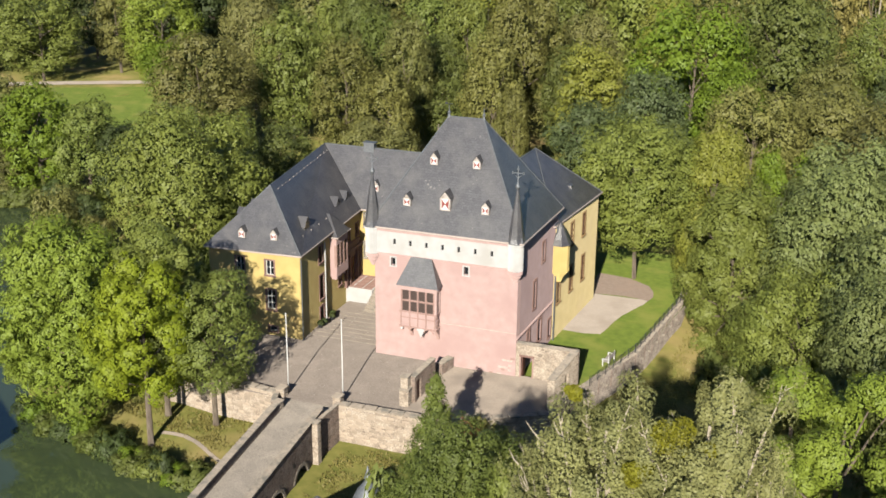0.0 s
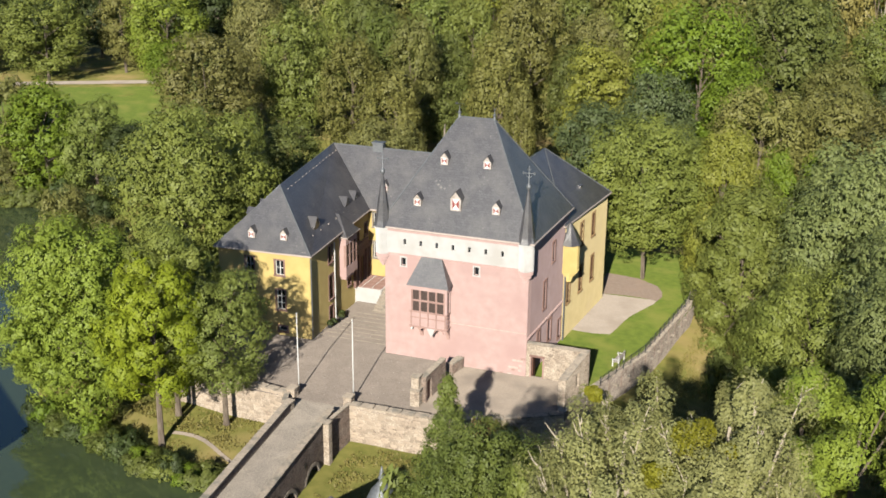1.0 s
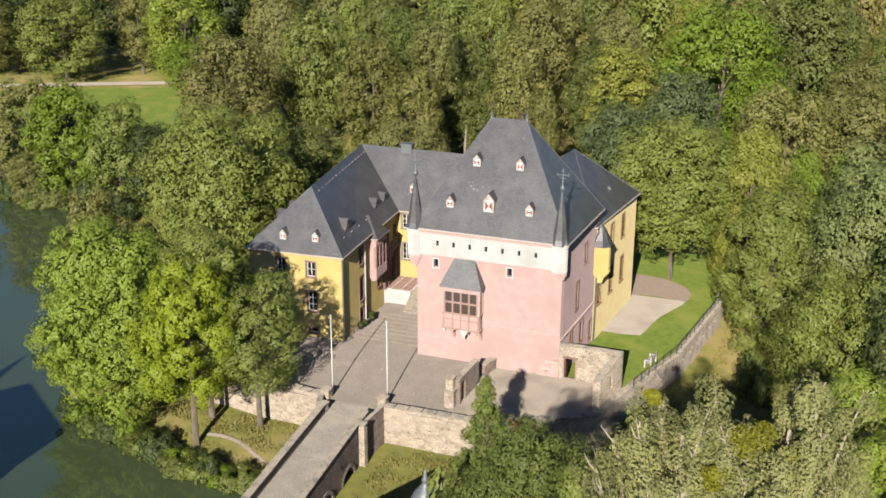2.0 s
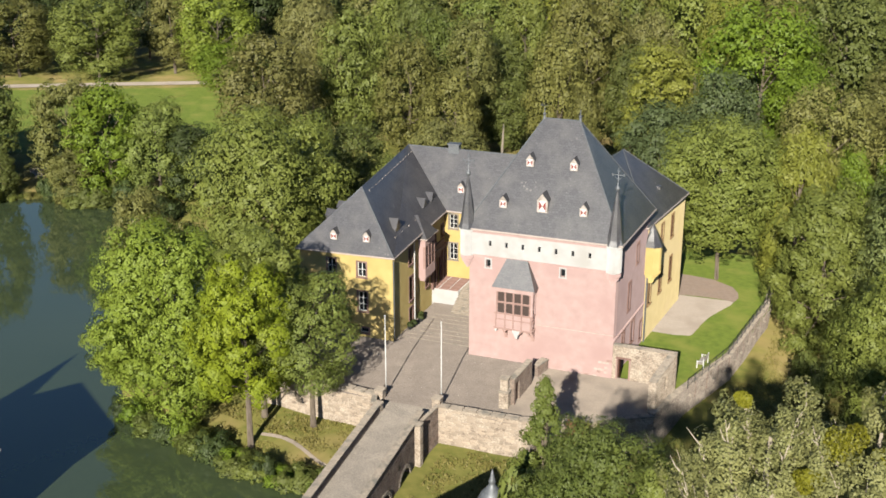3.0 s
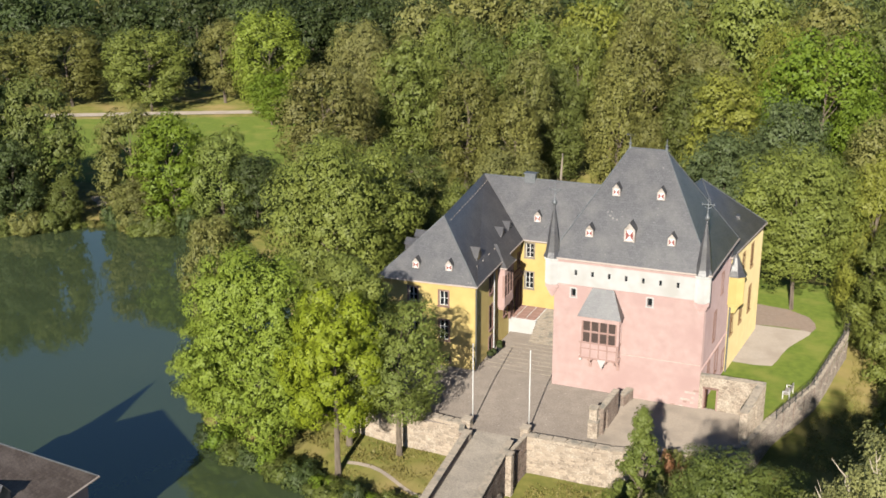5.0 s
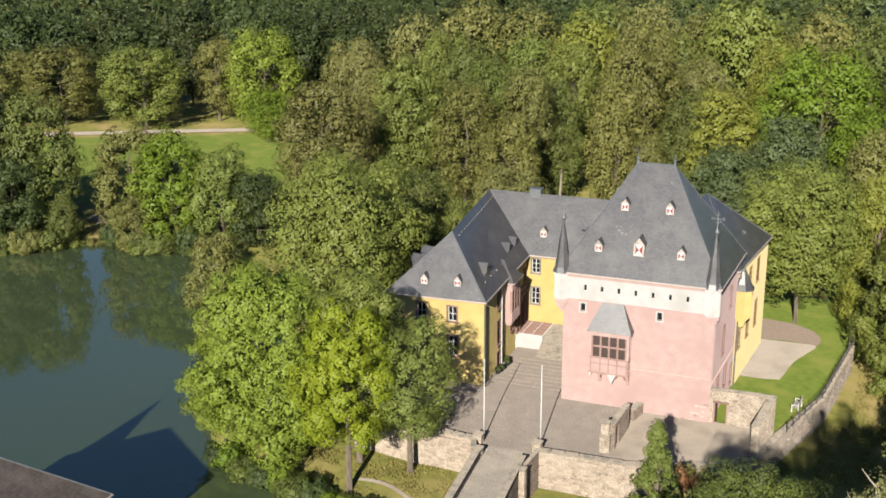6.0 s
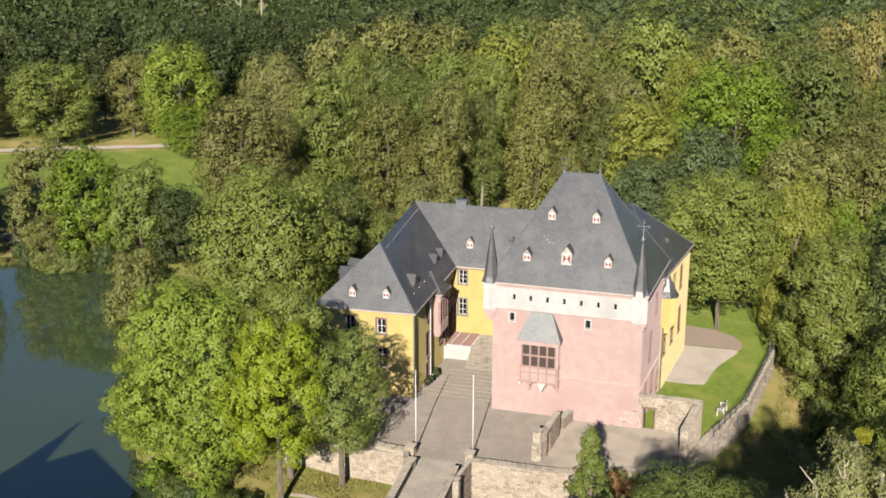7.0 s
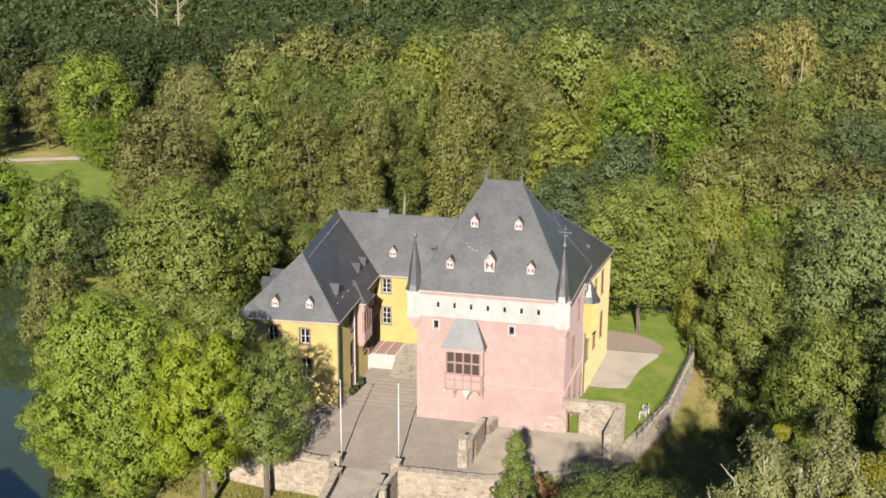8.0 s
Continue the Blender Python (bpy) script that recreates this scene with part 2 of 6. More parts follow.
PALEBARK = mat("pale_bark", (0.26, 0.225, 0.17), (0.4, 0.35, 0.275), 0.9, 5, 25, 0.4)
DARKWOOD = mat("dark_window_frame", (0.12, 0.05, 0.04), (0.17, 0.075, 0.06), 0.6, 6, 40, 0.1)
PALE = mat("white_paint", (0.58, 0.575, 0.56), (0.66, 0.655, 0.64), 0.5, 6, 40, 0.05)
RED = mat("red_paint", (0.21, 0.055, 0.05), (0.27, 0.075, 0.066), 0.5, 6, 40, 0.05)
IRON = mat("dark_iron", (0.05, 0.055, 0.06), (0.08, 0.085, 0.09), 0.5, 8, 40, 0.1, 0.6)
LATTICE = mat("leaded_glass", (0.055, 0.04, 0.036), (0.085, 0.062, 0.055), 0.3, 14, 40, 0.2, spec=0.5)
ROSE = mat("rose_sandstone", (0.3, 0.195, 0.17), (0.37, 0.25, 0.222), 0.85, 5, 40, 0.2, c3=(0.27, 0.17, 0.145))
EARTH = mat("trodden_earth", (0.17, 0.13, 0.105), (0.21, 0.165, 0.135), 0.95, 3, 50, 0.3, c3=(0.2, 0.15, 0.12), scale3=0.5)
BROWNSLATE = brick_mat("brown_slate", (0.088, 0.068, 0.058), (0.125, 0.098, 0.085), (0.06, 0.05, 0.045), 0.3, 0.17, 0.01, 0.6, 0.2, "wall", (0.16, 0.13, 0.115), 0.4)
DULL = mat("weathered_white", (0.36, 0.32, 0.29), (0.47, 0.42, 0.385), 0.8, 5, 40, 0.15, c3=(0.28, 0.24, 0.21), scale3=1.5)
GLASS = mat("window_glass", (0.012, 0.014, 0.016), (0.02, 0.022, 0.026), 0.08, 1, 5, 0.02, spec=0.6)
WATER = mat("lake_water", (0.052, 0.074, 0.036), (0.064, 0.086, 0.042), 0.04, 0.05, 1.4, 0.012, spec=1.0)
ROADM = brick_mat("bridge_setts", (0.25, 0.22, 0.188), (0.225, 0.198, 0.17), (0.195, 0.173, 0.15), 0.3, 0.16, 0.02, 0.9, 0.2, "flat", (0.275, 0.242, 0.205))

# ---- mesh building ----


class Mesh:
    """Collects boxes, polygons and turned shapes into one mesh."""

    def __init__(self):
        self.v, self.f = [], []

    def poly(self, *pts):
        k = len(self.v)
        self.v += [tuple(p) for p in pts]
        self.f.append(tuple(range(k, k + len(pts))))
        return self

    def box(self, x0, x1, y0, y1, z0, z1, m=None):
        k = len(self.v)
        c = [Vector((x, y, z)) for z in (z0, z1) for x, y in ((x0, y0), (x1, y0), (x1, y1), (x0, y1))]
        self.v += [tuple(m @ p if m else p) for p in c]
        self.f += [tuple(k + i for i in q) for q in ((3, 2, 1, 0), (4, 5, 6, 7), (0, 1, 5, 4), (1, 2, 6, 5), (2, 3, 7, 6), (3, 0, 4, 7))]
        return self

    def prism(self, base, top):
        """Closed solid between two polygons with as many corners, counter-clockwise from above."""
        k, n = len(self.v), len(base)
        self.v += [tuple(p) for p in base] + [tuple(p) for p in top]
        self.f.append(tuple(k + i for i in reversed(range(n))))
        self.f.append(tuple(k + n + i for i in range(n)))
        self.f += [(k + i, k + (i + 1) % n, k + n + (i + 1) % n, k + n + i) for i in range(n)]
        return self

    def lathe(self, x, y, profile, n=12, turn=0.0):
        """A turned shape from (radius, z) rows."""
        k = len(self.v)
        for r, z in profile:
            self.v += [(x + r * math.cos(turn + 2 * math.pi * i / n), y + r * math.sin(turn + 2 * math.pi * i / n), z) for i in range(n)]
        for j in range(len(profile) - 1):
            self.f += [(k + j * n + i, k + j * n + (i + 1) % n, k + (j + 1) * n + (i + 1) % n, k + (j + 1) * n + i) for i in range(n)]
        self.f.append(tuple(k + i for i in reversed(range(n))))
        self.f.append(tuple(k + (len(profile) - 1) * n + i for i in range(n)))
        return self

    def tube(self, pts, radii, n=7):
        """A limb along points with a radius at each."""
        k = len(self.v)
        pts = [Vector(p) for p in pts]
        for i, p in enumerate(pts):
            d = (pts[min(i + 1, len(pts) - 1)] - pts[max(i - 1, 0)]).normalized()
            a = d.orthogonal().normalized()
            b = d.cross(a)
            self.v += [tuple(p + radii[i] * (math.cos(2 * math.pi * j / n) * a + math.sin(2 * math.pi * j / n) * b)) for j in range(n)]
        for i in range(len(pts) - 1):
            self.f += [(k + i * n + j, k + i * n + (j + 1) % n, k + (i + 1) * n + (j + 1) % n, k + (i + 1) * n + j) for j in range(n)]
        self.f.append(tuple(k + j for j in reversed(range(n))))
        self.f.append(tuple(k + (len(pts) - 1) * n + j for j in range(n)))
        return self

    def data(self, name, material):
        me = bpy.data.meshes.new(name)
        me.from_pydata(self.v, [], self.f)
        if material:
            me.materials.append(material)
        me.update()
        return me


def part(name, mesh, material, parent=None, label="", smooth=False):
    """Links a mesh as one object, under a thing where there is one."""
    ob = new(name, mesh.data(name, material))
    if smooth:
        ob.data.polygons.foreach_set("use_smooth", [True] * len(ob.data.polygons))
    ob.parent = parent
    if label:
        ob["label"] = label
    return ob


def thing(name, label, category, group="", kind="", at=(0, 0, 0)):
    ob = new(name)
    ob.location = at
    return tagged(ob, label, category, group, kind)


def structure(name, mesh, material, label, category):
    return tagged(part(name, mesh, material), label, category, kind="structure")


def wall_mesh(a, b, z0, z1, thick, holes=(), out=None):
    """A wall from a to b (plan), its outer face on that line, outward to the right of a>b; holes (u0, u1, z0, z1) go through it."""
    a, b = Vector((*a, 0)), Vector((*b, 0))
    d = (b - a)
    length = d.length
    d.normalize()
    nrm = Vector((d.y, -d.x, 0))
    us = sorted({0.0, length, *[u for h in holes for u in h[:2]]})
    zs = sorted({z0, z1, *[z for h in holes for z in h[2:]]})
    m = Mesh()
    solid = {}
    for i in range(len(us) - 1):
        for j in range(len(zs) - 1):
            uc, zc = (us[i] + us[i + 1]) / 2, (zs[j] + zs[j + 1]) / 2
            solid[i, j] = z0 < zc < z1 and not any(h[0] < uc < h[1] and h[2] < zc < h[3] for h in holes)

    def p(u, z, w):
        q = a + d * u - nrm * w
        return (q.x, q.y, z)
    for (i, j), s in solid.items():
        if not s:
            continue
        u0, u1, y0, y1 = us[i], us[i + 1], zs[j], zs[j + 1]
        m.poly(p(u0, y0, 0), p(u1, y0, 0), p(u1, y1, 0), p(u0, y1, 0))
        m.poly(p(u1, y0, thick), p(u0, y0, thick), p(u0, y1, thick), p(u1, y1, thick))
        if not solid.get((i - 1, j)):
            m.poly(p(u0, y0, thick), p(u0, y0, 0), p(u0, y1, 0), p(u0, y1, thick))
        if not solid.get((i + 1, j)):
            m.poly(p(u1, y0, 0), p(u1, y0, thick), p(u1, y1, thick), p(u1, y1, 0))
        if not solid.get((i, j - 1)):
            m.poly(p(u0, y0, thick), p(u1, y0, thick), p(u1, y0, 0), p(u0, y0, 0))
        if not solid.get((i, j + 1)):
            m.poly(p(u0, y1, 0), p(u1, y1, 0), p(u1, y1, thick), p(u0, y1, thick))
    return m


def wall_frame(a, b):
    """Matrix whose x runs along the wall, y into it and z up."""
    a, b = Vector((*a, 0)), Vector((*b, 0))
    d = (b - a).normalized()
    return Matrix.Translation(a) @ Matrix(((d.x, -d.y, 0, 0), (d.y, d.x, 0, 0), (0, 0, 1, 0), (0, 0, 0, 1)))


def window(parent, m, u0, u1, z0, z1, cols=2, rows=2, surround=SAND, frame_mat=PALE, sill=True, deep=0.16, edge=0.16):
    """A window in a wall opening: stone surround, timber frame with bars, panes."""
    s = Mesh()
    for q in ((u0 - edge, u0, z0, z1), (u1, u1 + edge, z0, z1), (u0 - edge, u1 + edge, z1, z1 + edge)):
        s.box(q[0], q[1], -0.035, 0.10, q[2], q[3], m)
    s.box(u0 - edge - 0.04, u1 + edge + 0.04, -0.09 if sill else -0.035, 0.12, z0 - edge, z0, m)
    w = part("window", s, surround, parent)
    f = Mesh()
    t = 0.06
    f.box(u0, u0 + t, deep, deep + 0.07, z0, z1, m).box(u1 - t, u1, deep, deep + 0.07, z0, z1, m)
    f.box(u0 + t, u1 - t, deep, deep + 0.07, z0, z0 + t, m).box(u0 + t, u1 - t, deep, deep + 0.07, z1 - t, z1, m)
    for i in range(1, cols):
        u = u0 + (u1 - u0) * i / cols
        f.box(u - 0.035, u + 0.035, deep - 0.01, deep + 0.08, z0 + t, z1 - t, m)
    for j in range(1, rows):
        z = z0 + (z1 - z0) * j / rows
        f.box(u0 + t, u1 - t, deep + 0.005, deep + 0.06, z - 0.022, z + 0.022, m)
    part("window_frame", f, frame_mat, w)
    for i in range(cols):
        a0, a1 = u0 + (u1 - u0) * i / cols, u0 + (u1 - u0) * (i + 1) / cols
        g = Mesh().box(a0 + 0.03, a1 - 0.03, deep + 0.03, deep + 0.045, z0 + 0.03, z1 - 0.03, m)
        part("pane", g, GLASS, w)
    return w

# ---- ground, lake ----
LAKE = [(-4.5, -24), (-8, -20.8), (-16, -18.6), (-24, -16.2), (-30, -13.4), (-34, -6), (-36, 6), (-40, 18), (-50, 26), (-59, 31.5), (-65, 39.5), (-72.5, 43), (-76, 40), (-80, 39.8), (-86, 41.2),
        (-90, 37.5), (-96.5, 31.5), (-110, 20), (-150, 0), (-170, -40), (-120, -70), (-60, -62), (-36, -48), (-27, -38), (-16, -36), (-3.5, -38)]


def lake_distance(x, y):
    """Signed distance to the shore, negative over water."""
    best = np.full(x.shape, 1e9)
    inside = np.zeros(x.shape, bool)
    n = len(LAKE)
    for i in range(n):
        ax, ay = LAKE[i]
        bx, by = LAKE[(i + 1) % n]
        dx, dy = bx - ax, by - ay
        t = np.clip(((x - ax) * dx + (y - ay) * dy) / (dx * dx + dy * dy), 0, 1)
        best = np.minimum(best, np.hypot(x - ax - t * dx, y - ay - t * dy))
        c = ((ay > y) != (by > y)) & (x < (bx - ax) * (y - ay) / ((by - ay) if by != ay else 1e-9) + ax)
        inside ^= c
    return np.where(inside, -best, best)


def ground_height(x, y):
    d = lake_distance(x, y)
    d = d + 1.2 * np.sin(x * 0.31 + 1.3 * np.sin(y * 0.23)) * np.exp(-np.abs(d) / 8)
    z = -5.0 + np.clip(d, -4, 5) * 0.22
    far = np.clip((np.hypot(x, y) - 60) / 60, 0, 1)
    z = z + far * 0.8 * (d > 0) * np.clip(d / 10, 0, 1)
    # bank against the outside of the garden wall
    out = x - 20.7 - 0.2 * y
    bank = -2.8 - 0.2 * np.clip(out - 3, 0, 12)
    z = z + np.clip((y + 7) / 7, 0, 1) * np.clip((46 - y) / 10, 0, 1) * np.clip((out + 8) / 4, 0, 1) * np.maximum(0, bank - z)
    return z + 0.12 * np.sin(x * 0.7) * np.sin(y * 0.53)


def axis_steps(lo, hi, step, far):
    a = list(np.arange(lo, hi, step))
    s = step
    p = hi
    while p < far:
        a.append(p)
        s *= 1.18
        p += s
    s, p = step, lo
    while p > -far:
        s *= 1.18
        p -= s
        a.insert(0, p)
    return np.array(a)


gx, gy = axis_steps(-100, 60, 1.4, 3500), axis_steps(-60, 70, 1.4, 3500)
GX, GY = np.meshgrid(gx, gy)
GZ = ground_height(GX, GY)
gm = Mesh()
gm.v = list(zip(GX.ravel().tolist(), GY.ravel().tolist(), GZ.ravel().tolist()))
W_ = len(gx)
gm.f = [(j * W_ + i, j * W_ + i + 1, (j + 1) * W_ + i + 1, (j + 1) * W_ + i) for j in range(len(gy) - 1) for i in range(W_ - 1)]
ground = part("ground", gm, GRASS, None, smooth=True)
tagged(ground, "rough grass banks and woodland floor round a lake", "ground", kind="structure")
structure("water", Mesh().poly((-172, -72, -5), (6, -72, -5), (6, 45, -5), (-172, 45, -5)), WATER, "still dark green castle lake reflecting trees and sky", "water")

# ---- castle platform ----


def court_z(y):
    return -0.6 if y < -9 else (0.0 if y > -1 else -0.6 * (-1 - y) / 8)


pave = Mesh()
ys = [-10.9, -9, -5, -1, 2, 8, 16]
for y0, y1 in zip(ys, ys[1:]):
    pave.poly((-8.2 if y0 >= -0.5 else -17.2, y0, court_z(y0)), (6.6, y0, court_z(y0)), (6.6, y1, court_z(y1)), (-8.2 if y0 >= -0.5 else -17.2, y1, court_z(y1)))
structure("courtyard", pave, PAVING, "worn grey sett paving of the castle forecourt", "pavement")
terr = Mesh()
terr.poly((6.6, -10.7, -0.62), (8.5, -10.6, -0.62), (13.5, -8.9, -0.6), (19.3, -5.5, -0.5), (19.3, 0.3, -0.1), (6.6, 0.3, -0.1))
structure("terrace", terr, GRAVEL, "beige gravel terrace in front of the tower", "terrace")


def coped_wall(name, a, b, z0, ztop, thick, material, label, cope=0.12, over=0.06, top2=None):
    """A masonry wall with a coping, as one structure with the coping as its part."""
    d = (Vector(b) - Vector(a)).normalized()
    n = Vector((-d.y, d.x)) * thick
    t2 = ztop if top2 is None else top2
    base = [(*a, z0), (*b, z0), (b[0] + n.x, b[1] + n.y, z0), (a[0] + n.x, a[1] + n.y, z0)]
    top = [(*a, ztop - cope), (*b, t2 - cope), (b[0] + n.x, b[1] + n.y, t2 - cope), (a[0] + n.x, a[1] + n.y, ztop - cope)]
    w = structure(name, Mesh().prism(base, top), material, label, "wall")
    o = n.normalized() * over
    q = [(a[0] - o.x, a[1] - o.y), (b[0] - o.x, b[1] - o.y), (b[0] + n.x + o.x, b[1] + n.y + o.y), (a[0] + n.x + o.x, a[1] + n.y + o.y)]
    zz = (ztop, t2, t2, ztop)
    m = max(1, int((Vector(b) - Vector(a)).length / 1.15))
    for i in range(m):
        u0, u1 = i / m + 0.006, (i + 1) / m - 0.006
        c = [Vector((*q[0], zz[0])).lerp(Vector((*q[1], zz[1])), u0), Vector((*q[0], zz[0])).lerp(Vector((*q[1], zz[1])), u1), Vector((*q[3], zz[3])).lerp(Vector((*q[2], zz[2])), u1), Vector((*q[3], zz[3])).lerp(Vector((*q[2], zz[2])), u0)]
        lift = Vector((0, 0, 0.012 * ((i * 7) % 3)))
        part("coping_stone", Mesh().prism([p - Vector((0, 0, cope)) for p in c], [p + lift for p in c]), COPING, w)
    return w


RET = []
RET.append((coped_wall("retaining_wall", (-17.5, -9.6), (-4.9, -10.9), -6, -0.15, 0.6, RUBBLE, "pale rubble retaining wall below the forecourt"), (-17.5, -9.6), (-4.9, -10.9)))
RET.append((coped_wall("retaining_wall", (0.9, -10.9), (8.5, -10.75), -6, -0.2, 0.6, RUBBLE, "weathered rubble retaining wall with dark coping"), (0.9, -10.9), (8.5, -10.75)))
RET.append((coped_wall("retaining_wall", (8.5, -10.75), (13.5, -9.1), -6, -0.25, 0.6, RUBBLE, "weathered rubble retaining wall with dark coping"), (8.5, -10.75), (13.5, -9.1)))
RET.append((coped_wall("retaining_wall", (13.5, -9.1), (19.2, -5.7), -6, -0.3, 0.6, RUBBLE, "weathered rubble retaining wall with dark coping"), (13.5, -9.1), (19.2, -5.7)))

# garden terrace east of the tower
lawn = Mesh().poly((14.2, 0.7, -0.6), (20.6, 0.7, -0.6), (23.6, 9.5, -0.6), (25.6, 24.5, -0.6), (25.4, 32, -0.6), (12, 32, -0.6), (12, 0.7, -0.6)).poly((25.4, 32, -0.6), (24.5, 42, -0.9), (12, 42, -0.9), (12, 32, -0.6))
structure("lawn", lawn, LAWN, "bright mown garden lawn beside the castle", "lawn")
gp = Mesh().poly((15.0, 13.4, -0.58), (17.2, 13.3, -0.58), (18.9, 13.7, -0.58), (19.2, 15.2, -0.58), (19.5, 17.5, -0.58), (19.9, 19.4, -0.58), (20.7, 21.6, -0.58), (21.5, 23.6, -0.58), (21.7, 24.9, -0.58), (14.79, 24.7, -0.58))
structure("garden_path", gp, PINKPAV, "pale pinkish gravel patch beside the yellow wing", "path")
ep = Mesh().poly((14.79, 24.5, -0.574), (16.5, 24.9, -0.574), (18.6, 25.1, -0.574), (20.4, 25.0, -0.574), (21.7, 24.6, -0.574), (22.0, 26.0, -0.574), (21.75, 27.6, -0.574), (20.9, 29.3, -0.574), (18.4, 31.0, -0.574), (14.6, 31.6, -0.574))
structure("earth_patch", ep, EARTH, "brown trodden earth under the garden tree", "path")
GW = []
for a_, b_ in (((20.7, 0.2), (23.6, 9.3)), ((23.6, 9.3), (25.5, 24.2))):
    GW.append((coped_wall("garden_wall", a_, b_, -5, -0.05, 0.55, GARDENRUBBLE, "old rubble garden wall with railing on top", 0.06, 0.02), a_, b_))
for w, a_, b_ in GW:
    mg_ = wall_frame(a_, b_)
    for i in range(int((Vector(b_) - Vector(a_)).length / 2.3)):
        u = 1.1 + 2.3 * i
        part("drain_spout", Mesh().box(u - 0.09, u + 0.09, -0.28, 0.02, -1.15 - 0.1 * (i % 2), -1.0 - 0.1 * (i % 2), mg_), COPING, w)
        part("pilaster_strip", Mesh().box(u + 1.0, u + 1.14, -0.05, -0.003, -1.7, -0.12, mg_), DARKRUBBLE, w)
coped_wall("garden_wall", (25.5, 24.2), (25.2, 34), -5, -0.05, 0.55, GARDENRUBBLE, "old rubble garden wall with railing on top", 0.06, 0.02)
coped_wall("garden_wall", (19.2, -5.7), (20.7, 0.2), -6, -0.1, 0.6, GARDENRUBBLE, "old rubble garden wall", 0.06, 0.02)
# walls of the small court beside the tower
DW = ((14.0, 0.1), (19.8, 0.1))
door_wall = structure("door_wall", wall_mesh(*DW, -0.6, 3.12, 0.55, [(0.5, 1.55, -0.6, 1.9)]), RUBBLE, "rubble stone wall with an open doorway to the garden", "wall")
MDW = wall_frame(*DW)
for u in (0.36, 1.55):
    part("door_jamb", Mesh().box(u, u + 0.14, -0.04, 0.2, -0.6, 1.9, MDW), ROSE, door_wall, "red sandstone door jamb")
part("lintel", Mesh().box(0.3, 1.75, -0.05, 0.25, 1.905, 2.1, MDW), SAND, door_wall, "dark red sandstone lintel")
part("door_leaf", Mesh().box(0.52, 0.58, 0.24, 1.1, -0.58, 1.86, MDW), DARKWOOD, door_wall, "dark wooden door standing open")
for i in range(5):
    part("coping_stone", Mesh().box(i * 1.16 + 0.008, i * 1.16 + 1.152, -0.03, 0.58, 3.123, 3.2 + 0.012 * (i % 2), MDW), COPING, door_wall)
SW_ = ((19.05, -5.1), (19.78, 0.08))
side_mesh = wall_mesh(*SW_, -0.6, 2.4, 0.66, [(2.5, 3.2, 0.75, 2.05)])
MSW = wall_frame(*SW_)
side_mesh.prism([MSW @ Vector(q) for q in ((0, 0, 2.4), (5.2, 0, 2.4), (5.2, 0.66, 2.4), (0, 0.66, 2.4))], [MSW @ Vector(q) for q in ((0, 0, 2.5), (5.2, 0, 3.1), (5.2, 0.66, 3.1), (0, 0.66, 2.5))])
side_wall = structure("side_wall", side_mesh, RUBBLE, "rubble stone wall with a sloping top and a small opening", "wall")
for i in range(5):
    u0, u1 = i * 1.04 + 0.008, i * 1.04 + 1.03
    q = [(u0, -0.03), (u1, -0.03), (u1, 0.69), (u0, 0.69)]
    part("coping_stone", Mesh().prism([MSW @ Vector((u, d, 2.504 + 0.1154 * u)) for u, d in q], [MSW @ Vector((u, d, 2.59 + 0.1154 * u + 0.012 * (i % 2))) for u, d in q]), COPING, side_wall)
# wall between forecourt and terrace
FW = ((7.15, -7.8), (7.4, -3.4))
fw = structure("forecourt_wall", wall_mesh(*FW, -0.7, 1.98, 0.45, [(0.35, 1.3, -0.6, 1.5)]), DARKRUBBLE, "weathered dark stone dividing wall with a small door and coping", "wall")
MFW = wall_frame(*FW)
for i in range(4):
    part("coping_stone", Mesh().box(i * 1.1 + 0.01, i * 1.1 + 1.09, -0.05, 0.5, 1.985, 2.1 + 0.01 * (i % 2), MFW), COPING, fw)
for i in range(4):
    part("door_board", Mesh().box(0.36 + i * 0.235, 0.585 + i * 0.235, 0.2, 0.26, -0.6, 1.5, MFW), DARKWOOD, fw, "dark red boarded door")
coped_wall("forecourt_wall", (7.55, -2.0), (8.0, -0.25), -0.7, 0.95, 0.6, DARKRUBBLE, "low weathered stone wall end with coping")

# ---- bridge ----


def bridge_x(y):
    return -1.65 - 0.075 * (y + 14)


def deck_z(y):
    return -0.65 + 0.03 * (y + 10)


def strip(y0, y1, xa, xb, za, zb, step=2.0, m=None):
    """A long block along the bridge between two offsets from its axis."""
    m = m or Mesh()
    n = max(1, int(abs(y1 - y0) / step))
    k = len(m.v)
    for i in range(n + 1):
        y = y0 + (y1 - y0) * i / n
        lo, hi = (deck_z(y) + za if za > -3 else za), deck_z(y) + zb
        m.v += [(bridge_x(y) + xa, y, lo), (bridge_x(y) + xb, y, lo), (bridge_x(y) + xb, y, hi), (bridge_x(y) + xa, y, hi)]
    for i in range(n):
        a, b = k + 4 * i, k + 4 * i + 4
        m.f += [(a, a + 1, b + 1, b), (a + 1, a + 2, b + 2, b + 1), (a + 2, a + 3, b + 3, b + 2), (a + 3, a, b, b + 3)]
    m.f += [(k + 3, k + 2, k + 1, k), (k + 4 * n, k + 4 * n + 1, k + 4 * n + 2, k + 4 * n + 3)]
    return m


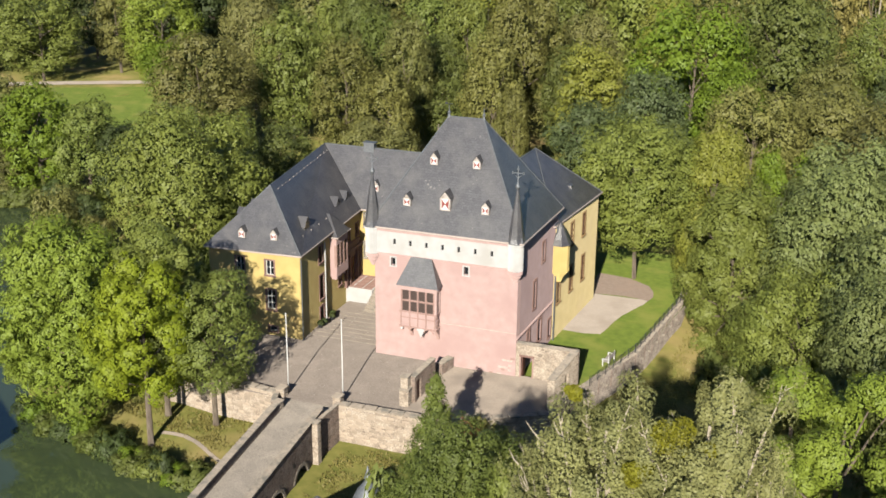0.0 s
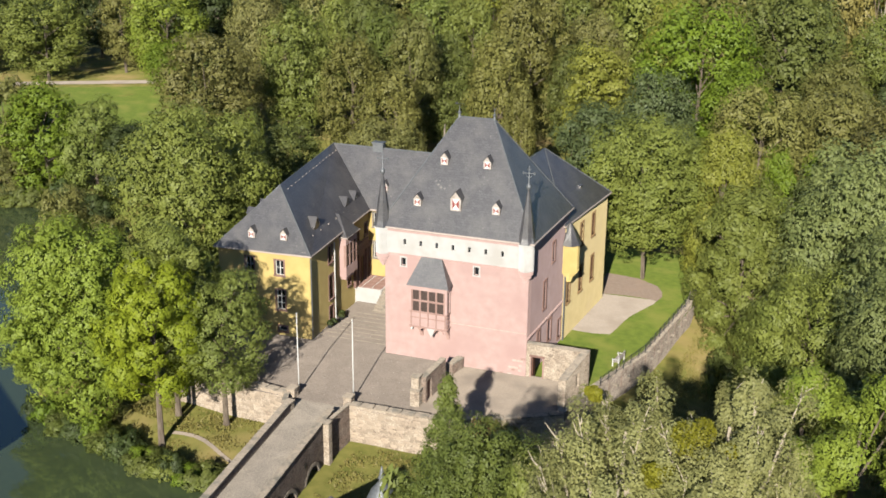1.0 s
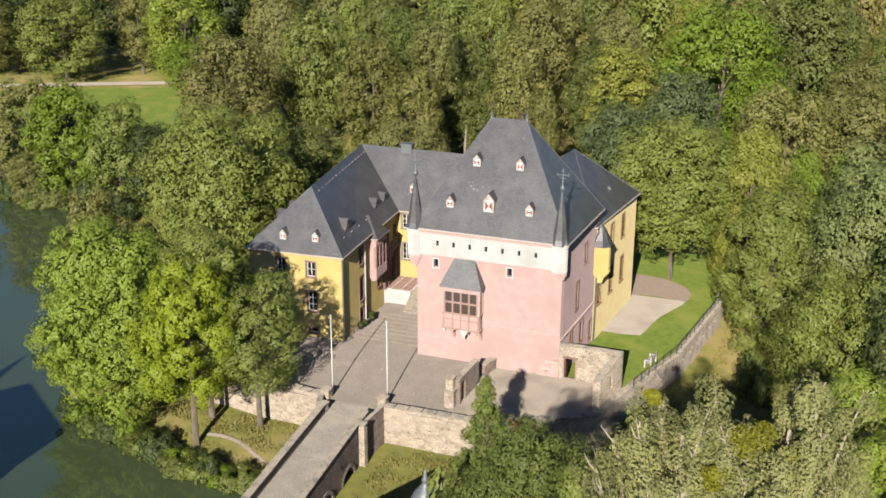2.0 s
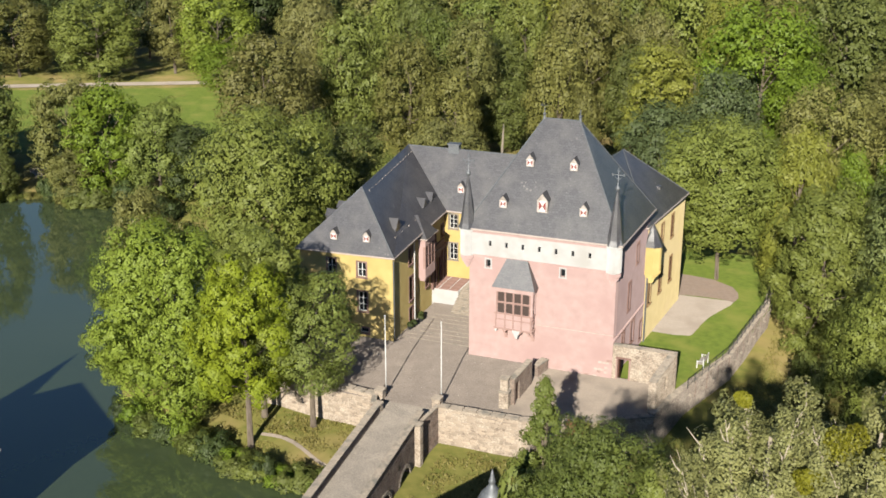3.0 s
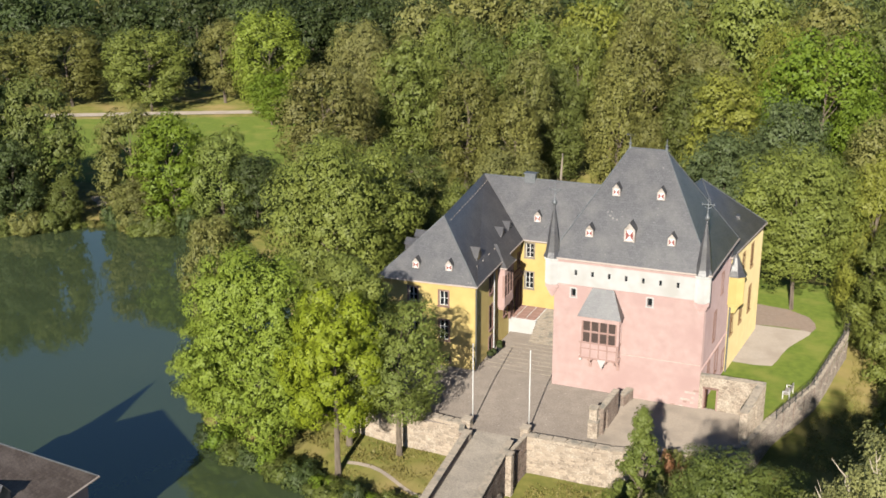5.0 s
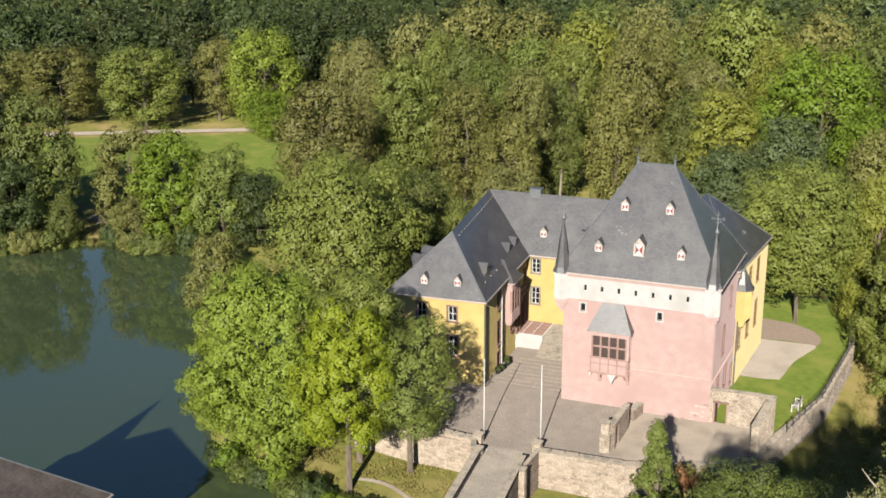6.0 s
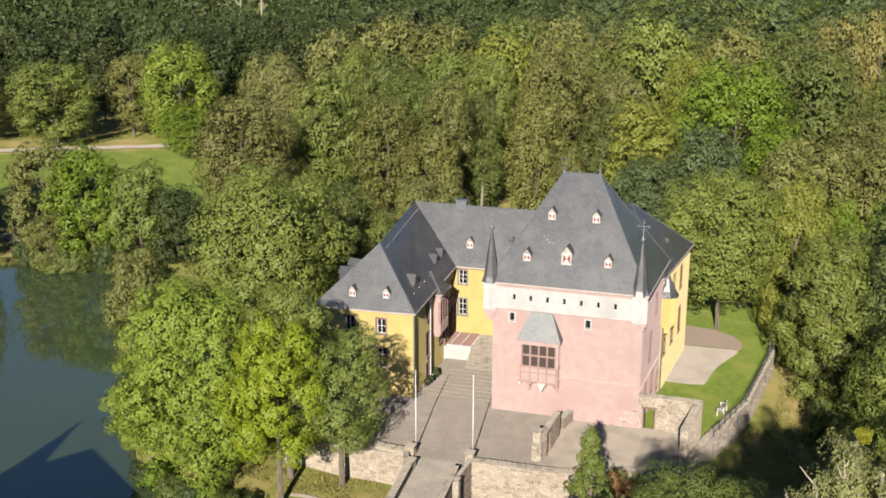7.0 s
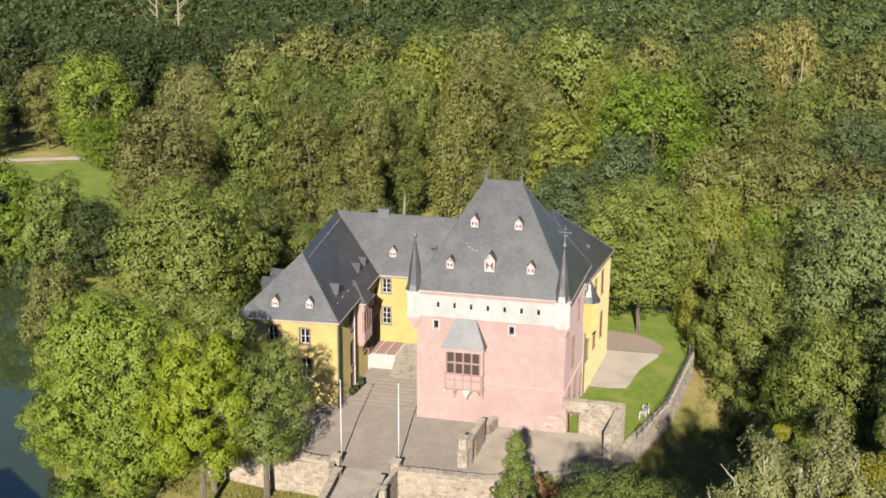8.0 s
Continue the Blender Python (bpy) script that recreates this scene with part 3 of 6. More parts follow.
bridge = thing("bridge", "stone bridge with low parapets and round arches over the moat", "bridge")
part("deck", strip(-10.9, -70, -1.75, 1.75, -0.5, 0.0), ROADM, bridge)
for side in (-1, 1):
    x0, x1 = (-2.3, -1.75) if side < 0 else (1.75, 2.3)
    part("parapet", strip(-12.8, -70, x0, x1, -0.5, 0.75), DARKRUBBLE, bridge)
    for k in range(44):
        part("coping_stone", strip(-12.8 - 1.3 * k - 0.01, -12.8 - 1.3 * (k + 1) + 0.01, x0 - 0.05, x1 + 0.05, 0.75, 0.85 + 0.008 * ((k * 5) % 3)), COPING, bridge)
# piers and spandrels: solid between the arches
ARCHES = [(-19.2, -16.4), (-24.6, -21.2), (-30.2, -26.4), (-36, -32), (-43, -39)]
edge = -10.9
for lo, hi in ARCHES:
    part("pier", strip(edge, hi, -2.3, 2.3, -6.5, -0.5), DARKRUBBLE, bridge)
    arch = Mesh()
    mid, r = (lo + hi) / 2, (hi - lo) / 2
    for k in range(10):
        a0, a1 = math.pi * k / 10, math.pi * (k + 1) / 10
        ya, yb = mid - r * math.cos(a0), mid - r * math.cos(a1)
        za, zb = -4.2 + r * 0.95 * math.sin(a0), -4.2 + r * 0.95 * math.sin(a1)
        q = [(bridge_x(yb) - 2.3, yb), (bridge_x(yb) + 2.3, yb), (bridge_x(ya) + 2.3, ya), (bridge_x(ya) - 2.3, ya)]
        arch.prism([(*q[3], za), (*q[2], za), (*q[1], zb), (*q[0], zb)], [(*q[3], deck_z(ya) - 0.5), (*q[2], deck_z(ya) - 0.5), (*q[1], deck_z(yb) - 0.5), (*q[0], deck_z(yb) - 0.5)])
    part("arch", arch, DARKRUBBLE, bridge)
    for side in (-1, 1):
        for k in range(11):
            a0, a1 = math.pi * (k + 0.06) / 11, math.pi * (k + 0.94) / 11
            pts = [(mid - rr_ * math.cos(a), -4.2 + rr_ * 0.95 * math.sin(a)) for rr_, a in ((r - 0.02, a0), (r - 0.02, a1), (r + 0.3, a1), (r + 0.3, a0))]
            inner = [(bridge_x(y) + side * 2.28, y, z) for y, z in pts]
            outer = [(bridge_x(y) + side * 2.34, y, z) for y, z in pts]
            part("voussoir", Mesh().prism(inner, outer) if side < 0 else Mesh().prism(outer, inner), COPING, bridge)
    for dy in (0.4,):
        yh = lo - dy + 0.4 if lo < -20 else -19.3
        part("drain_hole", Mesh().box(bridge_x(yh) + 2.2, bridge_x(yh) + 2.305, yh - 0.16, yh + 0.16, -2.2, -1.75), IRON, bridge)
    edge = lo
part("pier", strip(edge, -70, -2.3, 2.3, -6.5, -0.5), DARKRUBBLE, bridge)


ab = Mesh().prism([(-5.0, -13.0, -6), (1.0, -13.0, -6), (1.0, -10.4, -6), (-5.0, -10.4, -6)], [(-4.1, -13.0, -0.76), (0.5, -13.0, -0.76), (1.0, -10.4, -0.68), (-5.0, -10.4, -0.68)])
structure("abutment", ab, ROADM, "stone bridge abutment at the forecourt gate", "bridge")
coped_wall("bridge_wall", (0.6, -14.6), (0.9, -10.6), -6, -0.2, -0.3, DARKRUBBLE, "dark stone parapet between the gate pillars", 0.1, 0.03)
coped_wall("bridge_wall", (-4.05, -12.7), (-4.75, -10.7), -6, -0.05, 0.45, DARKRUBBLE, "dark stone parapet between the gate pillars", 0.1, 0.03)


def pillar(x, y, z0, z1, w, material=RUBBLE, label="square stone gate pillar with a flat cap"):
    p = thing("gate_pillar", label, "pillar", "gate pillars", at=(x, y, z0))
    h = z1 - z0
    part("shaft", Mesh().box(-w / 2, w / 2, -w / 2, w / 2, 0, h - 0.15), material, p)
    part("cap", Mesh().box(-w / 2 - 0.06, w / 2 + 0.06, -w / 2 - 0.06, w / 2 + 0.06, h - 0.15, h), COPING, p)
    return p


pillar(-4.55, -10.6, -1.0, 0.35, 0.75)
pillar(0.85, -10.3, -1.0, 0.35, 0.75)
pillar(-3.75, -12.7, -1.2, 0.1, 0.6)
pillar(0.95, -14.95, -4.6, 0.05, 0.62)
pillar(6.4, -8.15, -0.75, 2.3, 0.68)
pillar(6.42, -8.2, -0.75, 1.1, 0.86)

# ---- keep tower ----
tower = thing("keep_tower", "square pink plastered castle tower with a steep slate roof", "tower")
TW, TD, TE = 14.0, 11.3, 12.95
SIDE_HOLES = [(4.55, 5.15, 4.9, 7.6), (6.85, 7.45, 8.9, 10.8), (3.15, 3.7, 2.0, 3.15), (6.2, 7.1, 0.9, 3.1), (9.4, 10.2, 0.0, 1.9)]
front_holes = [(1.64, 2.09, 9.15, 9.95), (8.82, 9.28, 9.15, 9.95)]
part("wall", wall_mesh((0, 0), (TW, 0), -1.2, 12.7, 1.0, front_holes), PINK, tower, "pale pink front wall")
part("wall", wall_mesh((TW, 1.0), (TW + 0.6, TD), -1.2, 12.7, 1.0, [(a - 1, b - 1, c, d) for a, b, c, d in SIDE_HOLES]), SIDE_MAUVE, tower, "side wall in a darker mauve-pink than the front")
part("string_course", Mesh().box(6.62, 13.95, -0.05, -0.003, 4.08, 4.15), EAVE, tower)
rs = random.Random(5)
for row in range(11):
    x, z = 11.2 + 0.2 * row + rs.uniform(0, 0.5), -0.45 + 0.24 * row
    while x < 13.5:
        w = rs.uniform(0.28, 0.6)
        if rs.random() < 0.62:
            part("stone", Mesh().box(x, min(x + w - 0.03, 13.96), -0.018 - 0.008 * rs.random(), -0.003, z, z + 0.2), rs.choice((PINK, EAVE, ROSE)), tower)
        x += w
part("wall", wall_mesh((TW - 0.45, TD), (1.0, TD), -1.2, 12.7, 1.0), PINK, tower)
part("wall", wall_mesh((0, TD), (0, 1.0), -1.2, 12.7, 1.0), PINK, tower)
MT = wall_frame((0, 0), (TW, 0))
MTR = wall_frame((TW, 0), (TW + 0.6, TD))
for h in front_holes:
    window(tower, MT, *h, cols=1, rows=1, surround=WHITE, frame_mat=IRON, edge=0.12, sill=False, deep=0.3)
for h in SIDE_HOLES:
    window(tower, MTR, *h, cols=1, rows=2, surround=SAND, frame_mat=DARKWOOD, edge=0.2, sill=False, deep=0.3)
# white fighting gallery with loopholes
loops = [(2.1 + 1.575 * i - 0.13, 2.1 + 1.575 * i + 0.13, 11.32, 11.88) for i in range(7)]
gal = wall_mesh((0.3, -0.28), (13.7, -0.28), 10.42, 12.55, 0.26, [(a - 0.3, b - 0.3, c, d) for a, b, c, d in loops])
part("gallery", gal, WHITE, tower, "white gallery band with small loopholes")
for a, b, c, d in loops:
    part("loophole", Mesh().box(a - 0.02, b + 0.02, -0.06, -0.01, c - 0.03, d + 0.03), GLASS, tower)
part("corbel_table", Mesh().prism([(0.3, -0.004, 10.17), (13.7, -0.004, 10.17), (13.7, 0.0, 10.17), (0.3, 0.0, 10.17)], [(0.3, -0.27, 10.415), (13.7, -0.27, 10.415), (13.7, 0.0, 10.415), (0.3, 0.0, 10.415)]), PINK, tower)
part("cornice", Mesh().box(-0.32, 14.32, -0.36, 0.1, 12.55, 12.86), PINK, tower, "pink cornice under the eaves")
part("cornice", Mesh().prism([(13.95, 0.1, 12.5), (14.3, 0.1, 12.5), (14.85, TD, 12.5), (14.4, TD, 12.5)], [(13.95, 0.1, 12.86), (14.3, 0.1, 12.86), (14.85, TD, 12.86), (14.4, TD, 12.86)]), PINK, tower)


def hip_roof(parent, eave, r0, r1, z, zr, thick=0.14, gutter=True, label=""):
    """A hipped slate roof over four eave corners (counter-clockwise, first edge below r0>r1) with a ridge."""
    e = [Vector((*p, z)) for p in eave]
    b = [Vector((*p, z - thick)) for p in eave]
    a, c = Vector((*r0, zr)), Vector((*r1, zr))
    m = Mesh()
    m.poly(e[0], e[1], c, a).poly(e[1], e[2], c).poly(e[2], e[3], a, c).poly(e[3], e[0], a)
    m.poly(*reversed(b))
    for i in range(4):
        m.poly(b[i], b[(i + 1) % 4], e[(i + 1) % 4], e[i])
    ob = part("roof", m, SLATE, parent, label)
    rid = Mesh()
    for p, q in ((a, c), (e[0], a), (e[1], c), (e[2], c), (e[3], a)):
        rid.tube([p.lerp(q, 0.01), q], [0.07, 0.07], 6)
    part("ridge_capping", rid, LEAD, ob)
    if gutter:
        for i in range(4):
            p, q = e[i], e[(i + 1) % 4]
            part("gutter", Mesh().tube([p - Vector((0, 0, 0.06)), q - Vector((0, 0, 0.06))], [0.09, 0.09], 8), EAVE, ob, "grey metal gutter")
    return ob


TE4 = [(-0.5, -0.5), (14.5, -0.5), (14.95, 11.9), (-0.5, 11.9)]
roof_t = hip_roof(tower, TE4, (5.35, 5.25), (8.75, 5.25), TE, 22.55, label="steep hipped dark slate roof")
for x in (5.35, 8.75):
    fin = Mesh().lathe(x, 5.25, [(0.16, 22.45), (0.1, 22.8), (0.17, 22.95), (0.05, 23.1), (0.03, 23.6)], 8)
    part("finial", fin, LEAD, roof_t)
vane = Mesh().box(5.34, 5.36, 5.24, 5.26, 23.5, 23.95).box(5.0, 5.75, 5.24, 5.26, 23.72, 23.76).box(4.95, 5.2, 5.235, 5.265, 23.68, 23.86)
part("weather_vane", vane, IRON, roof_t)


def dormer(parent, x, y, z, w, h, roofslope=1.7, turn=0.0, shutter=True):
    """A small lucarne: pale cheeks, slate gable roof, red and white shutter. Origin at the foot of its front, front towards -y."""
    m = pose(x, y, z, 0, 0, turn)
    depth = h / roofslope + 0.75 * w / roofslope + 0.35
    body = Mesh()
    g = w * 0.62
    f = [(-w / 2, 0, 0), (w / 2, 0, 0), (w / 2, 0, h), (0, 0, h + g), (-w / 2, 0, h)]
    bk = [(a, depth, c) for a, _, c in f]
    f, bk = [tuple(m @ Vector(p)) for p in f], [tuple(m @ Vector(p)) for p in bk]
    body.poly(*f)
    for i in range(5):
        j = (i + 1) % 5
        body.poly(f[j], f[i], bk[i], bk[j])
    d = part("dormer", body, DULL if shutter else SLATE, parent, "pale lucarne with red and white shutter" if shutter else "slate-clad gabled dormer")
    rf = Mesh()
    o = 0.07
    for s in (-1, 1):
        p = [Vector((s * (w / 2 + o), -0.1, h - o * 1.2)), Vector((0, -0.1, h + g + 0.02)), Vector((0, depth, h + g + 0.02)), Vector((s * (w / 2 + o), depth, h - o * 1.2))]
        up = Vector((0, 0, 0.06))
        q = [m @ a for a in p]
        q2 = [m @ (a + up) for a in p]
        if s > 0:
            q, q2 = q[::-1], q2[::-1]
        rf.prism(q[::-1] if s < 0 else q[::-1], q2[::-1] if s < 0 else q2[::-1])
    part("dormer_roof", rf, SLATE, d)
    if shutter:
        sh = Mesh()
        a, c0, c1 = w * 0.33, h * 0.12, h * 0.95
        mid = (c0 + c1) / 2
        for tri in (((-a, c0), (0, mid), (-a, c1)), ((a, c1), (0, mid), (a, c0))):
            sh.poly(*[m @ Vector((u, -0.012, v)) for u, v in tri])
        part("shutter", sh, RED, d, "red painted triangles of the shutter")
        part("shutter_board", Mesh().box(-a - 0.02, a + 0.02, -0.008, 0.0, c0 - 0.02, c1 + 0.02, m), PALE, d)
    return d


for x, y, z, w, h in ((4.86, 2.62, 18.5, 0.72, 0.7), (9.0, 2.62, 18.5, 0.72, 0.7), (3.03, 0.5, 14.95, 0.72, 0.7), (6.77, 0.5, 14.9, 1.0, 1.15), (10.6, 0.5, 14.95, 0.72, 0.7)):
    dormer(roof_t, x, y, z, w, h)


def corner_turret(cx, cy):
    """Corbelled corner turret with a slender flared spire, ball and wrought cross."""
    t = part("turret", Mesh().lathe(cx, cy, [(0.6, 10.2), (0.72, 10.28), (0.72, 12.55), (0.82, 12.62), (0.82, 12.86)], 16), WHITE, tower, "white corbelled corner turret", smooth=False)
    part("corbel", Mesh().lathe(cx, cy, [(0.08, 8.9), (0.34, 9.25), (0.36, 9.4), (0.52, 9.55), (0.54, 9.75), (0.68, 9.9), (0.7, 10.2)], 16), PINK, t)
    part("spire", Mesh().lathe(cx, cy, [(0.95, 12.86), (0.74, 13.35), (0.6, 14.2), (0.46, 15.3), (0.25, 16.6), (0.08, 17.7), (0.05, 17.8)], 8, math.pi / 8), SLATE, t, "slender slate spire")
    ball = [(0.03, 17.7), (0.14, 17.78), (0.22, 17.9), (0.24, 18.02), (0.2, 18.16), (0.1, 18.28), (0.05, 18.4), (0.04, 19.9)]
    part("finial", Mesh().lathe(cx, cy, ball, 10), LEAD, t, "lead ball finial", smooth=True)
    cr = Mesh().box(cx - 0.5, cx + 0.5, cy - 0.03, cy + 0.03, 19.2, 19.27)
    for s in (-1, 1):
        cr.box(cx + s * 0.5 - 0.06, cx + s * 0.5 + 0.06, cy - 0.03, cy + 0.03, 19.12, 19.35)
        cr.tube([(cx, cy, 18.85), (cx + s * 0.22, cy, 18.95), (cx + s * 0.3, cy, 19.08)], [0.035] * 3, 5)
        cr.tube([(cx, cy, 19.5), (cx + s * 0.16, cy, 19.62)], [0.035] * 2, 5)
    part("cross", cr, LEAD, t, "wrought iron cross")


corner_turret(-0.22, 0.12)
corner_turret(13.68, 0.12)

# oriel
OY = -1.0
oriel = part("oriel", Mesh().box(2.95, 6.5, OY, 0, 3.75, 5.12), PINK, tower, "pink sandstone oriel with mullioned window")
part("cornice", Mesh().box(2.85, 6.6, OY - 0.1, 0.0, 7.35, 7.8), PINK, oriel)
part("base_moulding", Mesh().box(2.85, 6.6, OY - 0.1, 0, 3.6, 3.75), ROSE, oriel)
part("sill", Mesh().box(2.85, 6.6, OY - 0.1, 0, 5.12, 5.25), ROSE, oriel)
for u in (3.03, 3.92, 4.72, 5.53, 6.42):
    part("apron_rib", Mesh().box(u - 0.06, u + 0.06, OY - 0.05, OY - 0.003, 3.76, 5.11), ROSE, oriel)
part("apron_band", Mesh().box(2.97, 6.48, OY - 0.035, OY - 0.003, 4.55, 4.65), ROSE, oriel)
for x0, x1, y0, y1 in ((2.85, 3.05, OY - 0.1, OY + 0.15), (6.4, 6.6, OY - 0.1, OY + 0.15), (2.85, 3.0, -0.3, 0.0), (6.45, 6.6, -0.3, 0.0)):
    part("post", Mesh().box(x0, x1, y0, y1, 5.25, 7.35), PINK, oriel)
for i in range(5):
    u = 3.12 + i * 0.8025
    part("mullion", Mesh().box(u - 0.08, u + 0.08, OY - 0.07, OY + 0.09, 5.25, 7.35), ROSE, oriel)
part("transom", Mesh().box(3.05, 6.4, OY - 0.05, OY + 0.07, 6.22, 6.38), ROSE, oriel)
for i in range(4):
    for z0, z1 in ((5.25, 6.22), (6.38, 7.35)):
        u = 3.12 + i * 0.8025
        part("pane", Mesh().box(u + 0.08, u + 0.72, OY + 0.03, OY + 0.05, z0, z1), LATTICE, oriel)
for x in (6.50, 2.93):
    part("pane", Mesh().box(x, x + 0.02, OY + 0.15, -0.3, 5.25, 7.35), GLASS, oriel)
    part("side_transom", Mesh().box(x - 0.03, x + 0.05, OY + 0.15, -0.3, 6.22, 6.38), ROSE, oriel)
rf_ = [(2.65, OY - 0.3, 7.8), (6.8, OY - 0.3, 7.8), (6.8, 0, 7.8), (2.65, 0, 7.8)]
part("oriel_roof", Mesh().poly(rf_[0], rf_[1], (5.68, -0.12, 10.45), (3.78, -0.12, 10.45)).poly(rf_[1], rf_[2], (5.68, 0, 10.45), (5.68, -0.12, 10.45))
     .poly(rf_[3], rf_[0], (3.78, -0.12, 10.45), (3.78, 0, 10.45)).poly(*reversed(rf_)).poly((3.78, -0.12, 10.45), (5.68, -0.12, 10.45), (5.68, 0, 10.45), (3.78, 0, 10.45)), SLATE, oriel, "slate hood over the oriel")
part("ridge_capping", Mesh().box(3.7, 5.76, -0.18, -0.003, 10.42, 10.52), LEAD, oriel)
for x in (3.75, 6.4):
    br_ = Mesh()
    rows = [(0.06, 0.0), (0.16, 0.3), (0.4, 0.65), (0.72, 0.95), (0.95, 1.2)]
    for (d0, h0), (d1, h1) in zip(rows, rows[1:]):
        br_.prism([(x - 0.14, -d0, 2.4 + h0), (x + 0.14, -d0, 2.4 + h0), (x + 0.14, 0, 2.4 + h0), (x - 0.14, 0, 2.4 + h0)], [(x - 0.14, -d1, 2.4 + h1), (x + 0.14, -d1, 2.4 + h1), (x + 0.14, 0, 2.4 + h1), (x - 0.14, 0, 2.4 + h1)])
    part("bracket", br_, ROSE, oriel, "carved sandstone bracket")
for xa, xb in ((3.9, 4.75), (5.35, 6.26)):
    arc = [((xa + xb) / 2 - (xb - xa) / 2 * math.cos(math.pi * k / 8), OY + 0.02, 3.25 + 0.38 * math.sin(math.pi * k / 8)) for k in range(9)]
    part("arch_rib", Mesh().tube(arc, [0.06] * 9, 6), ROSE, oriel)
for k in range(4):
    z = 3.85 + 0.42 * k
    part("side_ashlar", Mesh().box(6.503, 6.56, OY + 0.04 + 0.22 * (k % 2), OY + 0.5 + 0.3 * (k % 2), z, z + 0.24), ROSE, oriel)

# ---- wings ----
LW = thing("castle_wing", "yellow plastered castle wing with a hipped slate roof", "house", "castle wings")
A, B, C, D = (-18.1, 0.15), (-8.0, 0.15), (-8.55, 15.4), (-19.4, 23.3)
f_holes = [(3.05, 3.95, 6.35, 7.85), (6.33, 7.25, 6.35, 7.85), (6.35, 7.3, 2.75, 4.8), (3.1, 4.05, 2.75, 4.8), (6.5, 7.4, 0.45, 0.95)]
e_holes = [(4.4, 5.35, 6.5, 8.2), (4.45, 5.45, 2.6, 5.1), (11.6, 12.4, 6.4, 7.7), (14.0, 14.8, 6.5, 7.8), (9.2, 9.95, 2.4, 3.1)]
E_DOOR = (4.4, 5.35, 0.0, 1.75)
E_PORTAL = (12.2, 13.7, 1.65, 4.4)
part("wall", wall_mesh(A, B, -1, 8.6, 0.6, f_holes), YELLOW, LW)
part("wall", wall_mesh((B[0] - 0.04, B[1] + 0.6), C, -1, 8.7, 0.6, [(a - 0.6, b - 0.6, c, d) for a, b, c, d in e_holes + [E_DOOR, E_PORTAL]]), YELLOW, LW)
part("wall", wall_mesh(D, (A[0], A[1] + 0.6), -5, 8.4, 0.6), YELLOW, LW)
MF, ME = wall_frame(A, B), wall_frame(B, C)
for h in f_holes:
    window(LW, MF, *h, cols=2 if h[3] - h[2] > 1 else 1, rows=3 if h[3] - h[2] > 2 else 2 if h[3] - h[2] > 1 else 1)
for h in e_holes:
    window(LW, ME, *h, cols=2, rows=3, frame_mat=DARKWOOD)


def door(parent, m, u0, u1, z0, z1, material=DARKWOOD, edge=0.18):
    """A boarded door leaf in a stone surround."""
    s = Mesh().box(u0 - edge, u0, -0.04, 0.12, z0, z1, m).box(u1, u1 + edge, -0.04, 0.12, z0, z1, m).box(u0 - edge, u1 + edge, -0.04, 0.12, z1, z1 + edge, m)
    d = part("door", s, SAND, parent, "red sandstone door surround")
    n = 4
    for i in range(n):
        a, b = u0 + (u1 - u0) * i / n, u0 + (u1 - u0) * (i + 1) / n
        part("board", Mesh().box(a + 0.008, b - 0.008, 0.2, 0.26, z0, z1, m), material, d)
    part("door_handle", Mesh().box(u1 - 0.16, u1 - 0.12, 0.15, 0.2, z0 + (z1 - z0) * 0.45, z0 + (z1 - z0) * 0.55, m), IRON, d)
    return d


door(LW, ME, *E_DOOR)
door(LW, ME, *E_PORTAL)
# carved portal round the main door
portal = part("portal", Mesh().box(10.8, 15.1, -0.06, -0.005, 4.42, 5.2, ME), SAND, LW, "carved red sandstone portal with columns")
for u0, u1 in ((10.75, 11.15), (11.75, 12.02), (13.9, 14.15), (14.75, 15.1)):
    part("column", Mesh().box(u0, u1, -0.28, 0.0, 1.6, 5.2, ME), SAND, portal)
part("entablature", Mesh().box(10.65, 15.2, -0.34, 0.0, 5.2, 5.6, ME), SAND, portal)
part("gable", Mesh().box(11.2, 14.7, -0.22, 0.0, 5.6, 6.2, ME), SAND, portal)
for u0, u1 in ((11.15, 11.75), (14.15, 14.75)):
    part("panel", Mesh().box(u0, u1, -0.08, -0.005, 1.6, 4.42, ME), SAND, portal)
# pink oriel on the court side
co = part("oriel", Mesh().box(7.15, 10.1, -0.75, 0.0, 4.15, 5.2, ME), PINK, LW, "pink plastered box oriel on the court side")
part("corbel", Mesh().box(7.5, 9.75, -0.55, 0, 3.75, 4.15, ME), PINK, co)
part("cornice", Mesh().box(7.15, 10.1, -0.75, 0.0, 7.6, 8.3, ME), PINK, co)
for u in (7.15, 8.05, 8.95, 9.85):
    part("mullion", Mesh().box(u, u + 0.25, -0.75, -0.5, 5.2, 7.6, ME), ROSE, co)
part("transom", Mesh().box(7.4, 9.85, -0.72, -0.56, 6.3, 6.45, ME), ROSE, co)
for u in (7.15, 9.9):
    part("cheek", Mesh().box(u, u + 0.2, -0.5, 0, 5.2, 7.6, ME), PINK, co)
for u in (7.4, 8.3, 9.2):
    part("pane", Mesh().box(u, u + 0.65, -0.62, -0.60, 5.2, 7.6, ME), GLASS, co)
orf = Mesh()
o8 = [ME @ Vector(p) for p in ((6.95, -1.0, 8.45), (10.35, -1.0, 8.45), (10.35, 2.2, 8.45), (6.95, 2.2, 8.45), (8.65, 0.6, 10.45), (8.65, 2.6, 10.45))]
orf.poly(o8[0], o8[1], o8[4]).poly(o8[1], o8[2], o8[5], o8[4]).poly(o8[3], o8[0], o8[4], o8[5]).poly(o8[3], o8[2], o8[1], o8[0])
